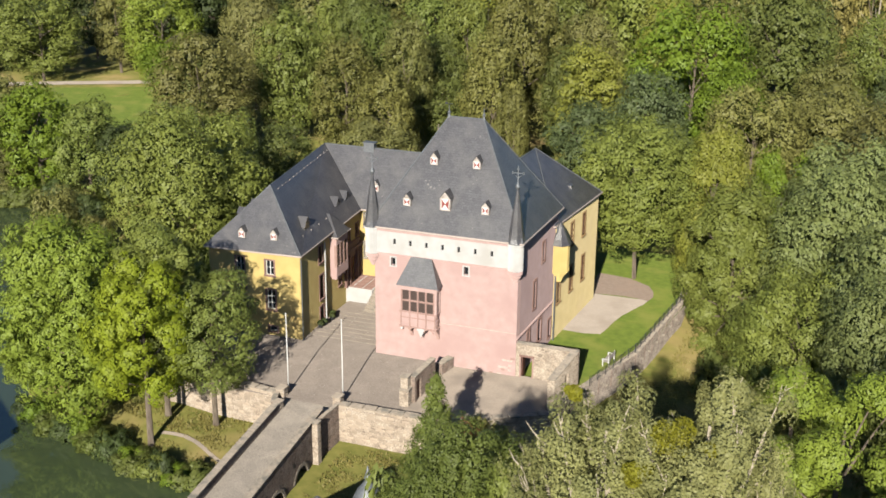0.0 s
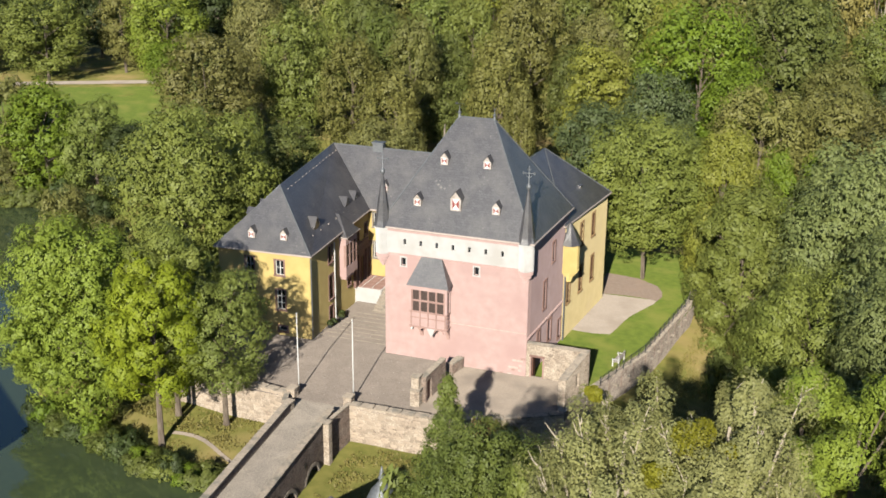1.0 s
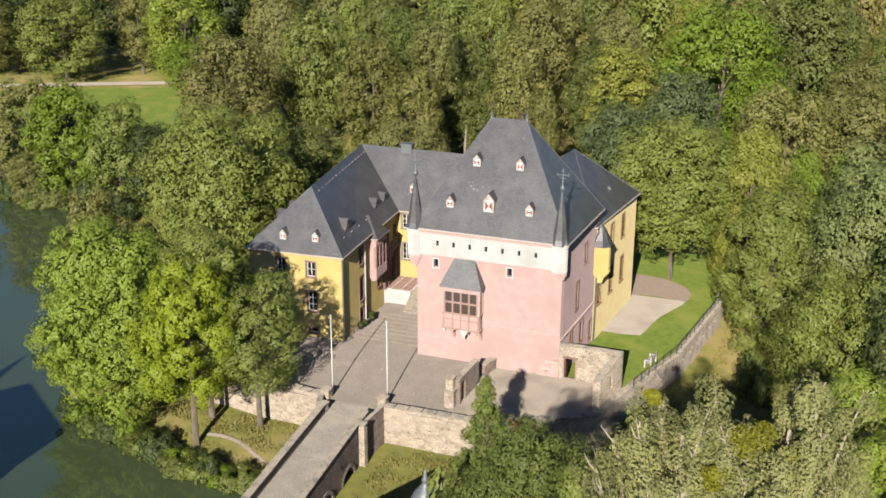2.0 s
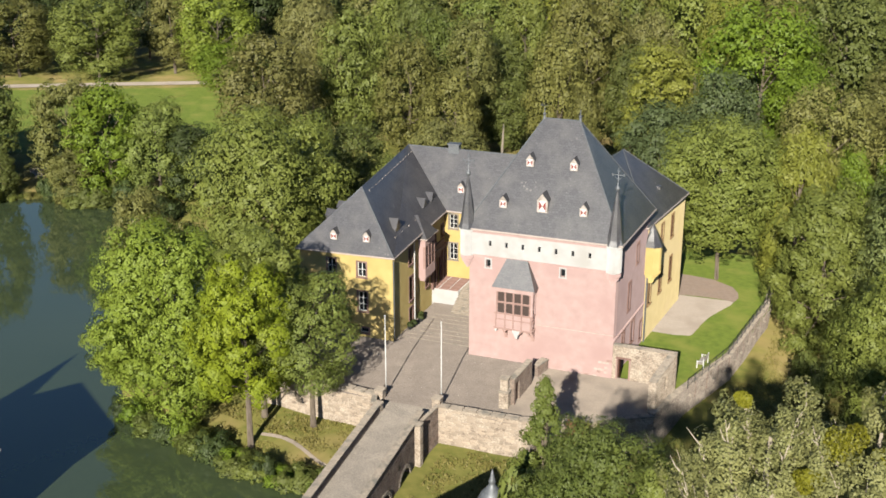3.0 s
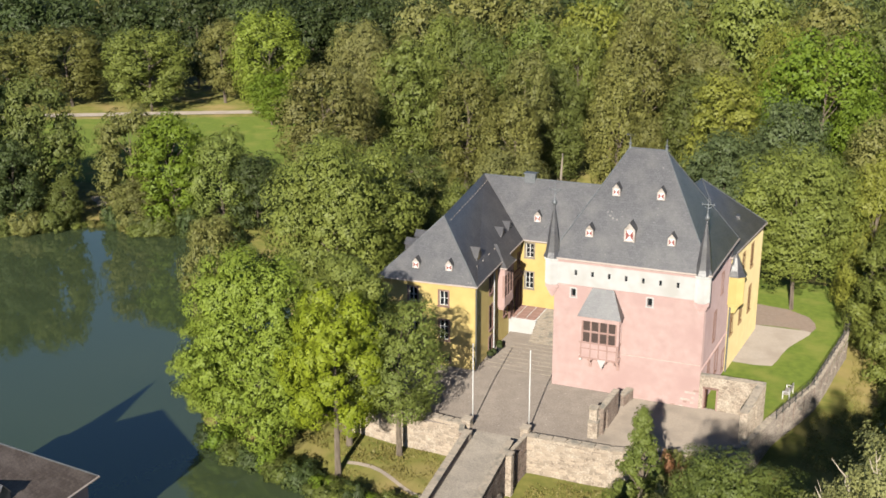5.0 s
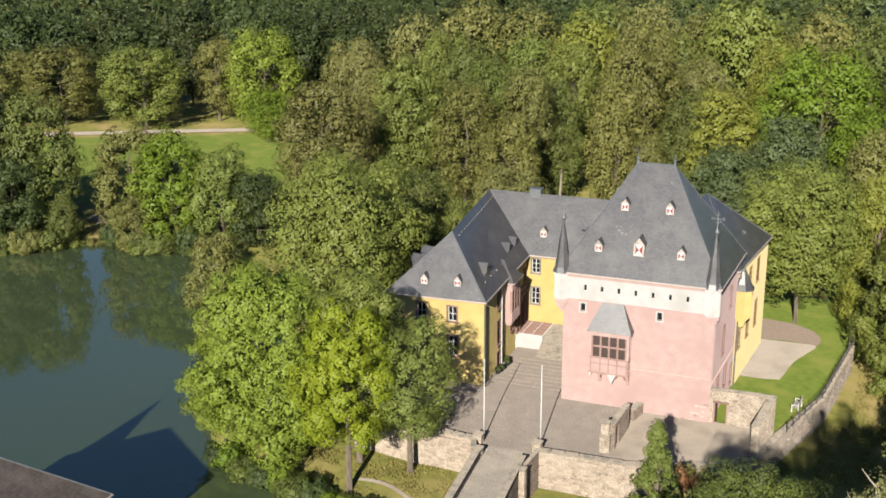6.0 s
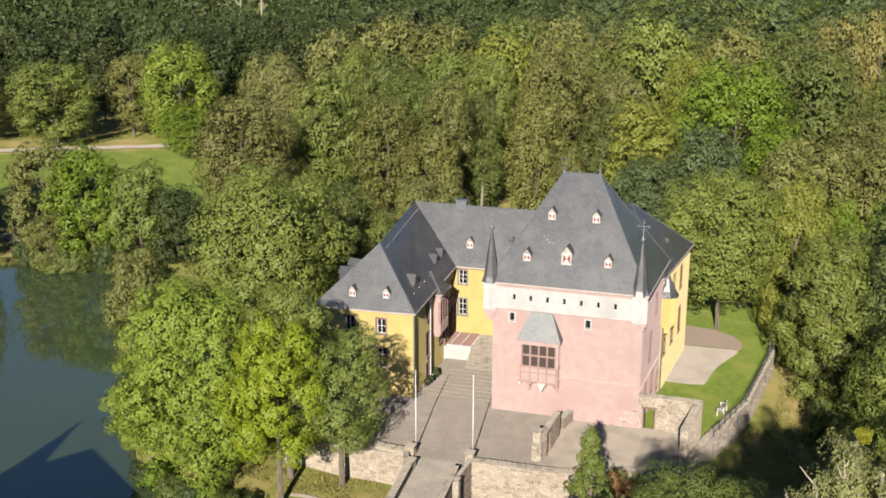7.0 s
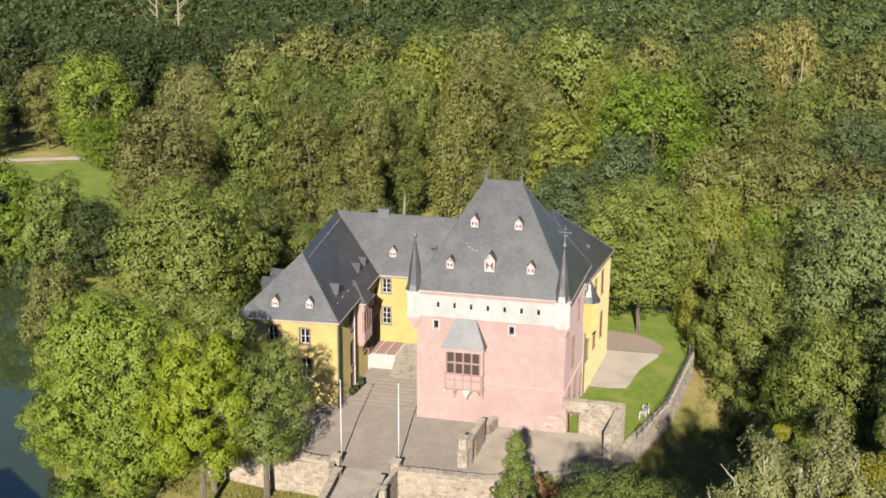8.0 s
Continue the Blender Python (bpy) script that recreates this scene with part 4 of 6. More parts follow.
part("oriel_roof", orf, SLATE, co, "small hipped slate roof of the oriel")
part("gutter", Mesh().tube([o8[3], o8[0], o8[1], o8[2]], [0.07] * 4, 6), EAVE, co)
for u in (0.08, 5.75):
    part("downpipe", Mesh().tube([ME @ Vector((u, -0.08, 8.4)), ME @ Vector((u, -0.08, 0.0))], [0.06, 0.06], 8), LEAD if u < 1 else PALE, LW)
ZR = 15.25
lr = Mesh()
e = [(-18.4, -0.2), (-7.7, -0.15), (-8.2, 15.0), (-19.9, 23.7)]
ez = (8.62, 8.82, 9.25, 8.62)
p0, p1 = (-12.35, 2.8, 14.7), (-14.0, 18.4, ZR)
top_ = [(*q, z) for q, z in zip(e, ez)]
low_ = [(*q, z - 0.15) for q, z in zip(e, ez)]
lr.poly(top_[0], top_[1], p0).poly(top_[1], top_[2], p1, p0).poly(top_[3], top_[0], p0, p1)
lr.poly(*reversed(low_))
for i in (0, 1, 3):
    j = (i + 1) % 4
    lr.poly(low_[i], low_[j], top_[j], top_[i])
lroof = part("roof", lr, SLATE, LW, "steep hipped slate roof")
part("gutter", Mesh().tube([(*q, z - 0.07) for q, z in zip(e[:3], ez)], [0.09] * 3, 8), EAVE, lroof)
part("ridge_capping", Mesh().tube([top_[0], p0, p1], [0.07] * 3, 6).tube([top_[1], p0], [0.07] * 2, 6), LEAD, lroof)
for x, y, z in ((-14.3, -0.1 + 0.55, 9.75), (-10.82, 0.55, 9.85)):
    dormer(lroof, x, y - 0.25, z + 0.1, 0.72, 0.65, 2.0)
for k in (1, 2):
    dormer(lroof, -17.9 - 0.06 * k * 3, 3.5 + k * 3.0, 9.5, 0.85, 0.75, 1.2, -90 - 4, False)

for u, s in ((3.9, 1.25), (11.6, 1.15), (14.0, 1.15)):
    q = ME @ Vector((u, 0.95, 9.9))
    dormer(lroof, q.x, q.y, q.z, s, 0.75, 1.1, 90 + 3.7, False)
hook = Mesh()
for i in range(15):
    p = Vector(p0).lerp(Vector(p1), 0.05 + 0.9 * i / 14) + Vector((0.55, 0, -0.52))
    hook.box(p.x - 0.03, p.x + 0.03, p.y - 0.04, p.y + 0.04, p.z - 0.05, p.z + 0.06)
for i in range(7):
    p = Vector((-8.6 - 0.06 * i * 2, 2.2 + i * 2.0, 10.15))
    hook.box(p.x - 0.03, p.x + 0.03, p.y - 0.04, p.y + 0.04, p.z - 0.1, p.z + 0.05)
hk = part("roof_hook", hook, DULL, lroof, "small bright metal roof hooks")
hk["kind"] = "stuff"

MW = thing("castle_wing", "yellow plastered main range with slate roof behind the court", "house", "castle wings")
c_holes = [(0.55, 1.45, 7.2, 8.75), (0.55, 1.45, 3.65, 5.5)]
CA, CB = (-8.55, 15.4), (0.2, 15.4)
part("wall", wall_mesh(CA, CB, -1, 9.15, 0.6, c_holes), YELLOW, MW)
part("wall", wall_mesh((10, 23.3), (-19.4, 23.3), -5, 9.15, 0.6), YELLOW, MW)
MC = wall_frame(CA, CB)
for h in c_holes:
    window(MW, MC, *h, cols=2, rows=3, surround=COPING, frame_mat=PALE)
mr = Mesh()
mr.poly((-8.2, 15.0, 9.25), (1.0, 15.0, 9.25), (1.0, 18.4, ZR), (-14.0, 18.4, ZR)).poly((10, 23.7, 9.0), (-19.9, 23.7, 8.55), (-14.0, 18.4, ZR), (10, 18.4, ZR))
mr.poly((1.0, 15, 9.25), (10, 15, 9.25), (10, 18.4, ZR), (1.0, 18.4, ZR)).poly((-19.9, 23.7, 8.4), (10, 23.7, 8.9), (10, 15, 9.1), (-8.2, 15, 9.1)).poly((-8.2, 15, 9.1), (10, 15, 9.1), (10, 15, 9.25), (-8.2, 15, 9.25))
mroof = part("roof", mr, SLATE, MW, "slate roof of the main range")
part("gutter", Mesh().tube([(-8.2, 15.0, 9.2), (1.0, 15.0, 9.2)], [0.09] * 2, 8), EAVE, mroof)
part("ridge_capping", Mesh().tube([(-14.0, 18.4, ZR), (8, 18.4, ZR)], [0.08] * 2, 6), LEAD, mroof)
part("chimney", Mesh().box(-9.2, -8.0, 18.15, 18.85, 14.6, 15.75).box(-9.3, -7.9, 18.05, 18.95, 15.75, 15.88), LEAD, mroof, "short wide chimney stack")
dormer(mroof, -6.95, 16.05, 11.05, 0.75, 0.75, 1.76)

RW = thing("castle_wing", "yellow plastered garden wing with a slate roof", "house", "castle wings")
RA, RB = (14.75, 10.6), (15.85, 23.5)
BROWNSTONE = mat("brown_stone_surround", (0.20, 0.125, 0.06), (0.27, 0.18, 0.095), 0.85, 5, 40, 0.2)
r_holes = [(4.1, 5.0, 8.1, 10.45), (7.8, 8.7, 8.1, 10.45), (0.6, 1.5, 3.1, 5.75), (4.3, 5.2, 3.1, 5.75), (8.05, 8.95, 3.1, 5.75)]
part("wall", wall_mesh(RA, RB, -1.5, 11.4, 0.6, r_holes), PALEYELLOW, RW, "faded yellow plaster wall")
part("wall", wall_mesh((RB[0] - 0.6, RB[1]), (10, 23.5), -1.5, 11.4, 0.6), YELLOW, RW)
part("wall", wall_mesh((6, 10.62), (RA[0] - 0.65, 10.62), -1.5, 11.4, 0.6), YELLOW, RW)
MR = wall_frame(RA, RB)
for h in r_holes:
    window(RW, MR, *h, cols=1, rows=2, surround=BROWNSTONE, frame_mat=DARKWOOD, edge=0.2, deep=0.1)
hip_roof(RW, [(2.5, 10.0), (14.7, 10.0), (16.15, 23.75), (2.5, 23.75)], (9.5, 15), (9.62, 20.0), 11.5, 16.55, label="slate roof of the garden wing")

# small corner oriel between tower and garden wing
sx, sy = 14.95, 11.0
so = part("oriel", Mesh().lathe(sx, sy, [(0.3, 5.6), (0.55, 6.2), (1.05, 6.75), (1.0, 6.9), (1.0, 9.6)], 8, math.pi / 8), YELLOW, RW, "yellow polygonal corner oriel")
part("oriel_roof", Mesh().lathe(sx, sy, [(1.2, 9.55), (0.85, 10.1), (0.3, 11.3), (0.05, 11.7)], 8, math.pi / 8), SLATE, so, "slate cap of the oriel")
part("downpipe", Mesh().tube([(14.78, 10.5, 11.6), (14.75, 10.5, -0.6)], [0.08, 0.08], 8), LEAD, RW)
part("dormer", Mesh().prism([(13.2, 18.8, 12.2), (14.0, 18.8, 12.2), (14.0, 19.5, 12.2), (13.2, 19.5, 12.2)], [(12.6, 18.8, 13.35), (13.95, 18.8, 13.2), (13.95, 19.5, 13.2), (12.6, 19.5, 13.35)]), SLATE, RW, "weathered shed dormer on the slate roof")
# plinth ledge round the tower
part("string_course", Mesh().prism([(14.0, 0.0, 3.5), (14.09, 0.0, 3.5), (14.68, 11.2, 3.5), (14.59, 11.2, 3.5)], [(14.0, 0.0, 3.68), (14.06, 0.0, 3.68), (14.65, 11.2, 3.68), (14.59, 11.2, 3.68)]), PINK, tower)

# entrance terrace at the head of the court
et = structure("entrance_terrace", Mesh().box(-8.9, -5.4, 11.3, 15.35, -0.5, 1.6), WHITE, "raised entrance terrace with white plastered front", "terrace")
st = structure("stairs", Mesh().box(-5.4, -0.05, 9.0, 15.4, -0.5, 0.17), COPING, "wide stone steps up to the entrance terrace", "stairs")
for i in range(1, 9):
    part("step", Mesh().box(-5.4 + 0.01 * (i % 2), -0.05, 9.0 + i * 0.36, 15.4, 0.178 * i - 0.008, 0.178 * (i + 1) - 0.008), COPING, st)

# low step edges across the upper court
for k in range(8):
    y = 1.6 + 0.95 * k
    part("step_edge", Mesh().box(-7.7 + 0.12 * k, -0.12, y, y + 0.16, -0.05, 0.012), COPING, bpy.data.objects["courtyard"])
# dry leaves blown over the forecourt
fl = np.random.default_rng(14)
fx, fy = fl.uniform(-7.5, 6.2, 150), fl.uniform(-9.8, 8.5, 150)
fk = (fx < -0.2) | (fy < -0.4)
fx, fy = fx[fk], fy[fk]
litter = Mesh()
for x, y in zip(fx.tolist(), fy.tolist()):
    a, r = x * 7 % 6.28, 0.05 + 0.03 * abs(math.sin(y * 9))
    z = court_z(y) + 0.02
    litter.poly((x + r * math.cos(a), y + r * math.sin(a), z), (x + r * math.cos(a + 2), y + r * math.sin(a + 2), z + 0.015), (x + r * math.cos(a + 4.1), y + r * math.sin(a + 4.1), z))
tagged(part("fallen_leaves", litter, DULL), "pale dry leaves scattered over the paving", "leaves", kind="stuff")

# flagpoles
for x, y in ((-4.42, -9.6), (0.77, -9.15)):
    p = thing("flagpole", "slim white flagpole without a flag", "flagpole", "flagpoles", at=(x, y, -0.62))
    part("pole", Mesh().lathe(0, 0, [(0.06, 0), (0.055, 3), (0.035, 7.55)], 10), PALE, p, smooth=True)
    part("finial", Mesh().lathe(0, 0, [(0.02, 7.55), (0.07, 7.6), (0.07, 7.66), (0.02, 7.7)], 8), PALE, p)
    part("base_plate", Mesh().box(-0.18, 0.18, -0.18, 0.18, 0, 0.08), IRON, p)

# gatehouse by the lake
gh = thing("gatehouse", "pinkish gatehouse with a dark slate hipped roof by the lake", "house")
NE, SE, NW, SW = (-26.6, -35.0), (-26.7, -52.0), (-41.0, -36.5), (-41.0, -52.0)
g_holes = [(11.2, 11.9, 0.3, 1.5), (12.1, 12.8, 0.3, 1.5), (5.2, 6.0, -2.2, -0.6), (11.6, 12.4, -2.2, -0.6)]
part("wall", wall_mesh(SE, NE, -6, 2.0, 0.6, g_holes), PINK, gh, "pinkish plastered wall")
part("wall", wall_mesh((NE[0] - 0.6, NE[1]), NW, -6, 2.0, 0.6), PINK, gh)
part("wall", wall_mesh(NW, SW, -6, 2.0, 0.6), PINK, gh)
part("wall", wall_mesh(SW, SE, -6, 2.0, 0.6), PINK, gh)
MG = wall_frame(SE, NE)
for h in g_holes:
    window(gh, MG, *h, cols=1, rows=2, surround=PALE)
groof = hip_roof(gh, [(-26.0, -52.6), (-26.0, -34.3), (-41.6, -35.9), (-41.6, -52.6)], (-34.0, -46.5), (-34.2, -41.0), 2.05, 8.0, label="weathered brownish slate hipped roof")
groof.data.materials[0] = BROWNSLATE
dormer(groof, -27.9, -42.2, 3.2, 1.3, 0.9, 0.75, 90, False)
part("spire", Mesh().lathe(-37.4, -49.5, [(2.3, 2.0), (2.3, 6.5), (2.7, 6.5), (1.3, 9.5), (0.4, 12.5), (0.05, 14.0)], 8), SLATE, gh, "slender slate spire")

# lodge with a lead-capped turret at the foot of the bridge
lodge = thing("gate_lodge", "small stone gate lodge with pyramid roof and lead-capped turret", "house")
part("wall", Mesh().box(5.8, 13.2, -37.5, -30.2, -5, 0.4), RUBBLE, lodge)
part("roof", Mesh().prism([(5.3, -38, 0.3), (13.7, -38, 0.3), (13.7, -29.7, 0.3), (5.3, -29.7, 0.3)], [(9.55, -31.9, 4.2), (9.65, -31.9, 4.2), (9.65, -31.8, 4.2), (9.55, -31.8, 4.2)]), SLATE, lodge)
tu = part("turret", Mesh().lathe(13.4, -31.9, [(1.1, -5), (1.1, 3.6)], 12), RUBBLE, lodge)
part("cap", Mesh().lathe(13.4, -31.9, [(1.35, 3.55), (1.2, 4.2), (1.05, 4.9), (0.75, 5.55), (0.42, 5.95), (0.22, 6.2), (0.2, 6.35), (0.27, 6.45), (0.2, 6.6), (0.12, 6.95), (0.03, 7.35)], 16), LEAD, tu, "bell-shaped lead cap", True)

# ---- trees ----
# crown outlines: lowest bough, number of lobes, lobe size, power of the side profile, narrowing to the top, shape of a leaf clump
CROWNS = {
    "dome": (0.06, 19, 0.35, 0.80, 0.10, (1.1, 1.1, 0.75)),
    "round": (0.03, 27, 0.36, 0.80, 0.10, (1.1, 1.1, 0.8)),
    "oval": (0.06, 20, 0.36, 0.75, 0.20, (1.0, 1.0, 0.85)),
    "plume": (0.04, 17, 0.33, 0.70, 0.05, (0.95, 0.95, 1.1)),
    "feather": (0.02, 34, 0.34, 0.70, 0.30, (0.75, 0.75, 1.35)),
    "layer": (0.06, 30, 0.33, 0.75, 0.25, (1.5, 1.5, 0.42)),
    "cone": (0.02, 44, 0.3, 1.0, 0.0, (1.0, 1.0, 1.0)),
    "bush": (-0.15, 9, 0.36, 0.85, 0.10, (1.0, 1.0, 0.9)),
}


def unit(v):
    return v / (np.linalg.norm(v, axis=-1, keepdims=True) + 1e-9)


def crown_lobes(kind, height, radius, rng, low=None):
    """The great boughs of a crown: centre and radius of each."""
    lw, n, size, power, taper, _ = CROWNS[kind]
    base = height * (lw if low is None else low)
    ch = height - base
    rows = []
    for i in range(n):
        w = -0.85 + 1.8 * (i + 0.5) / n
        a = i * 2.39996 + rng.uniform(-0.45, 0.45)
        v = (w - 0.22) / (0.78 if w > 0.22 else 1.22)
        q = 0.5 * (1 - w) if kind == "cone" else max(0.0, 1 - v * v) ** (0.5 * power) * (1 - taper * max(0, w))
        lr = size * (1.12 - 0.48 * (w + 1)) if kind == "cone" else size * rng.uniform(0.66, 1.2)
        k = max(0.25, 1 - lr) * rng.uniform(0.86, 1.22) * (1.14 if kind == "plume" else 1.0)
        zc = base + ch * (0.5 + 0.5 * w * (1 - lr * radius * 1.5 / ch))
        rows.append((radius * k * q * math.cos(a), radius * k * q * math.sin(a), zc, radius * lr))
    return np.array(rows)


def crown_clumps(lobes, clump, rng, mid):
    """Leaf clumps over the outer sides of the lobes: centre, radius and the way they face."""
    out = []
    for i, lb in enumerate(lobes):
        m = max(6, int(4 * math.pi * (lb[3] / (clump * 1.7)) ** 2))
        j = np.arange(m) + 0.5
        w = 1 - 2 * j / m
        a = j * 2.39996 + i
        s = np.sqrt(1 - w * w)
        d = unit(np.stack([s * np.cos(a), s * np.sin(a), w], 1) + rng.normal(size=(m, 3)) * 0.16)
        p = lb[:3] + d * lb[3] * rng.uniform(0.82, 1.22, (m, 1))
        deep = np.linalg.norm(lobes[None, :, :3] - p[:, None], axis=2) / lobes[None, :, 3]
        deep[:, i] = 9
        o = unit(lb[:3] - mid)
        ok = (deep.min(1) > 0.84) & (d @ o > -0.45) & (d[:, 2] > -0.8)
        r = clump * rng.uniform(0.6, 1.3, m)
        out.append(np.hstack([p, r[:, None], unit(d + 0.3 * o + np.array([0, 0, 0.15]))])[ok])
    return np.concatenate(out)


def leaves(clumps, count, size, rng, shape=(1, 1, 0.8), droop=0.0, loose=0.18):
    """Leaves over the outer side of each clump, one small triangle each."""
    w = clumps[:, 3] ** 2
    src = clumps[rng.choice(len(clumps), count, p=w / w.sum())]
    face = src[:, 4:7]
    d = unit(rng.normal(size=(count, 3)) + 0.65 * face)
    r = src[:, 3] * (0.74 + 0.37 * rng.random(count) ** 0.6)
    pos = src[:, :3] + d * r[:, None] * np.array(shape)
    nrm = unit(0.7 * d + 0.9 * face + rng.normal(size=(count, 3)) * loose)
    t = unit(np.cross(nrm, rng.normal(size=(count, 3))))
    t[:, 2] -= droop
    b = np.cross(nrm, t)
    s = size * rng.uniform(0.6, 1.4, count)[:, None]
    v = np.empty((count, 3, 3))
    v[:, 0] = pos + t * s * 1.2
    v[:, 1] = pos - t * s * 0.65 + b * s * 0.8
    v[:, 2] = pos - t * s * 0.65 - b * s * 0.8
    return v.reshape(-1, 3)


def inner_leaves(lobes, count, size, rng, lo=0.3, hi=0.72):
    """The denser foliage inside the lobes: larger sprays turned every way."""
    w = lobes[:, 3] ** 2
    src = lobes[rng.choice(len(lobes), count, p=w / w.sum())]
    d = unit(rng.normal(size=(count, 3)) + np.array([0, 0, 0.25]))
    inner = np.hstack([src[:, :3] + d * src[:, 3:4] * rng.uniform(lo, hi, (count, 1)), np.full((count, 1), 0.01), d])
    nrm = unit(0.7 * d + rng.normal(size=(count, 3)) * 0.6)
    t = unit(np.cross(nrm, rng.normal(size=(count, 3))))
    b = np.cross(nrm, t)
    s = size * rng.uniform(0.7, 1.3, count)[:, None]
    return np.stack([inner[:, :3] + t * s * 1.2, inner[:, :3] - t * s * 0.65 + b * s * 0.8, inner[:, :3] - t * s * 0.65 - b * s * 0.8], 1).reshape(-1, 3)


def leaf_mesh(name, v, material):
    n = len(v) // 3
    me = bpy.data.meshes.new(name)
    me.vertices.add(len(v))
    me.vertices.foreach_set("co", v.astype(np.float32).ravel())
    me.loops.add(n * 3)
    me.loops.foreach_set("vertex_index", np.arange(n * 3, dtype=np.int32))
    me.polygons.add(n)
    me.polygons.foreach_set("loop_start", np.arange(0, n * 3, 3, dtype=np.int32))
    me.materials.append(material)
    me.update()
    me.validate()
    return me


LEAF = {
    "green": leaf_mat("leaves_green", (0.06, 0.094, 0.021), (0.126, 0.173, 0.042), (0.208, 0.258, 0.077), 0.2),
    "lime": leaf_mat("leaves_lime", (0.06, 0.115, 0.012), (0.124, 0.2, 0.022), (0.2, 0.285, 0.045), 0.06),
    "fresh": leaf_mat("leaves_fresh", (0.1, 0.158, 0.011), (0.19, 0.268, 0.022), (0.29, 0.365, 0.042), 0.06),
    "light": leaf_mat("leaves_light", (0.092, 0.152, 0.02), (0.178, 0.262, 0.04), (0.276, 0.36, 0.075), 0.08),
    "olive": leaf_mat("leaves_olive", (0.076, 0.096, 0.028), (0.156, 0.178, 0.057), (0.253, 0.268, 0.104), 0.18),
    "brown": leaf_mat("leaves_turning", (0.075, 0.092, 0.026), (0.149, 0.168, 0.05), (0.234, 0.25, 0.09), 0.12),
    "mild": leaf_mat("leaves_mild", (0.078, 0.118, 0.024), (0.157, 0.21, 0.05), (0.253, 0.303, 0.09), 0.04),
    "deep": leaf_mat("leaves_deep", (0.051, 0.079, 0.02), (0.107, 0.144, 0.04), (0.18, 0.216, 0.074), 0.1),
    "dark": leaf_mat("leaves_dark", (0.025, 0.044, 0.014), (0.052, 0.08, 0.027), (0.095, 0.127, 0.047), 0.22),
    "blue": leaf_mat("leaves_bluegreen", (0.045, 0.076, 0.03), (0.09, 0.134, 0.056), (0.152, 0.202, 0.093), 0.15),
    "pale": leaf_mat("leaves_pale", (0.088, 0.11, 0.036), (0.172, 0.196, 0.07), (0.275, 0.295, 0.125), 0.1),
    "sage": leaf_mat("leaves_sage", (0.072, 0.11, 0.038), (0.15, 0.203, 0.074), (0.25, 0.305, 0.125), 0.08),
    "silver": leaf_mat("leaves_silver", (0.1, 0.128, 0.05), (0.215, 0.25, 0.1), (0.35, 0.378, 0.175), 0.06),
    "mistle": leaf_mat("leaves_mistletoe", (0.09, 0.108, 0.01), (0.16, 0.182, 0.017), (0.235, 0.255, 0.03), 0.06),
    "ochre": leaf_mat("leaves_yellow_olive", (0.096, 0.13, 0.022), (0.186, 0.228, 0.044), (0.288, 0.325, 0.082), 0.08),
    "russet": leaf_mat("leaves_russet", (0.085, 0.05, 0.025), (0.16, 0.09, 0.045), (0.25, 0.15, 0.08), 0.06),
    "yellow": leaf_mat("leaves_yellowing", (0.112, 0.12, 0.036), (0.208, 0.212, 0.073), (0.31, 0.305, 0.12), 0.08),
}
KITS = {}


def crown_kit(kind, height, radius, count, size, seed, low=None, clump=0.8, inner=0.2):
    """Crown and trunk meshes of one kind of tree."""
    rng = np.random.default_rng(seed)
    lobes = crown_lobes(kind, height, radius, rng, low)
    mid = np.array([0, 0, lobes[:, 2].mean()])
    cl = crown_clumps(lobes, clump, rng, mid)
    v = leaves(cl, int(count * (1 - inner)), size, rng, CROWNS[kind][5], 0.35 if kind == "feather" else 0.12 if kind == "plume" else 0.0)
    v = np.concatenate([v, inner_leaves(lobes, int(count * inner), size * 2.3, rng)])
    tm = Mesh()
    r0 = (0.016 * height + 0.03) * (0.7 if kind == "round" else 1.0)
    lean = rng.uniform(-0.03, 0.03, 2) * height
    tm.tube([(0, 0, -0.8), (0, 0, 0.3), (lean[0] * 0.4, lean[1] * 0.4, height * 0.3), (lean[0], lean[1], height * 0.75)], [r0 * 1.5, r0, r0 * 0.75, r0 * 0.2], 8)
    for i in range(0, len(lobes), 2):
        b = lobes[i]
        zb = min(height * 0.62, max(height * 0.2, b[2] * 0.7))
        k = zb / (height * 0.75)
        a = np.array([lean[0] * k, lean[1] * k, zb])
        e = b[:3] + 0.5 * b[3] * unit(b[:3] - mid)
        tm.tube([a, a * 0.5 + e * 0.5 + np.array([0, 0, 0.2]), e], [r0 * 0.28, r0 * 0.17, r0 * 0.05], 5)
    return (leaf_mesh("crown", v, LEAF["green"]), tm.data("trunk", BARK), radius, height)


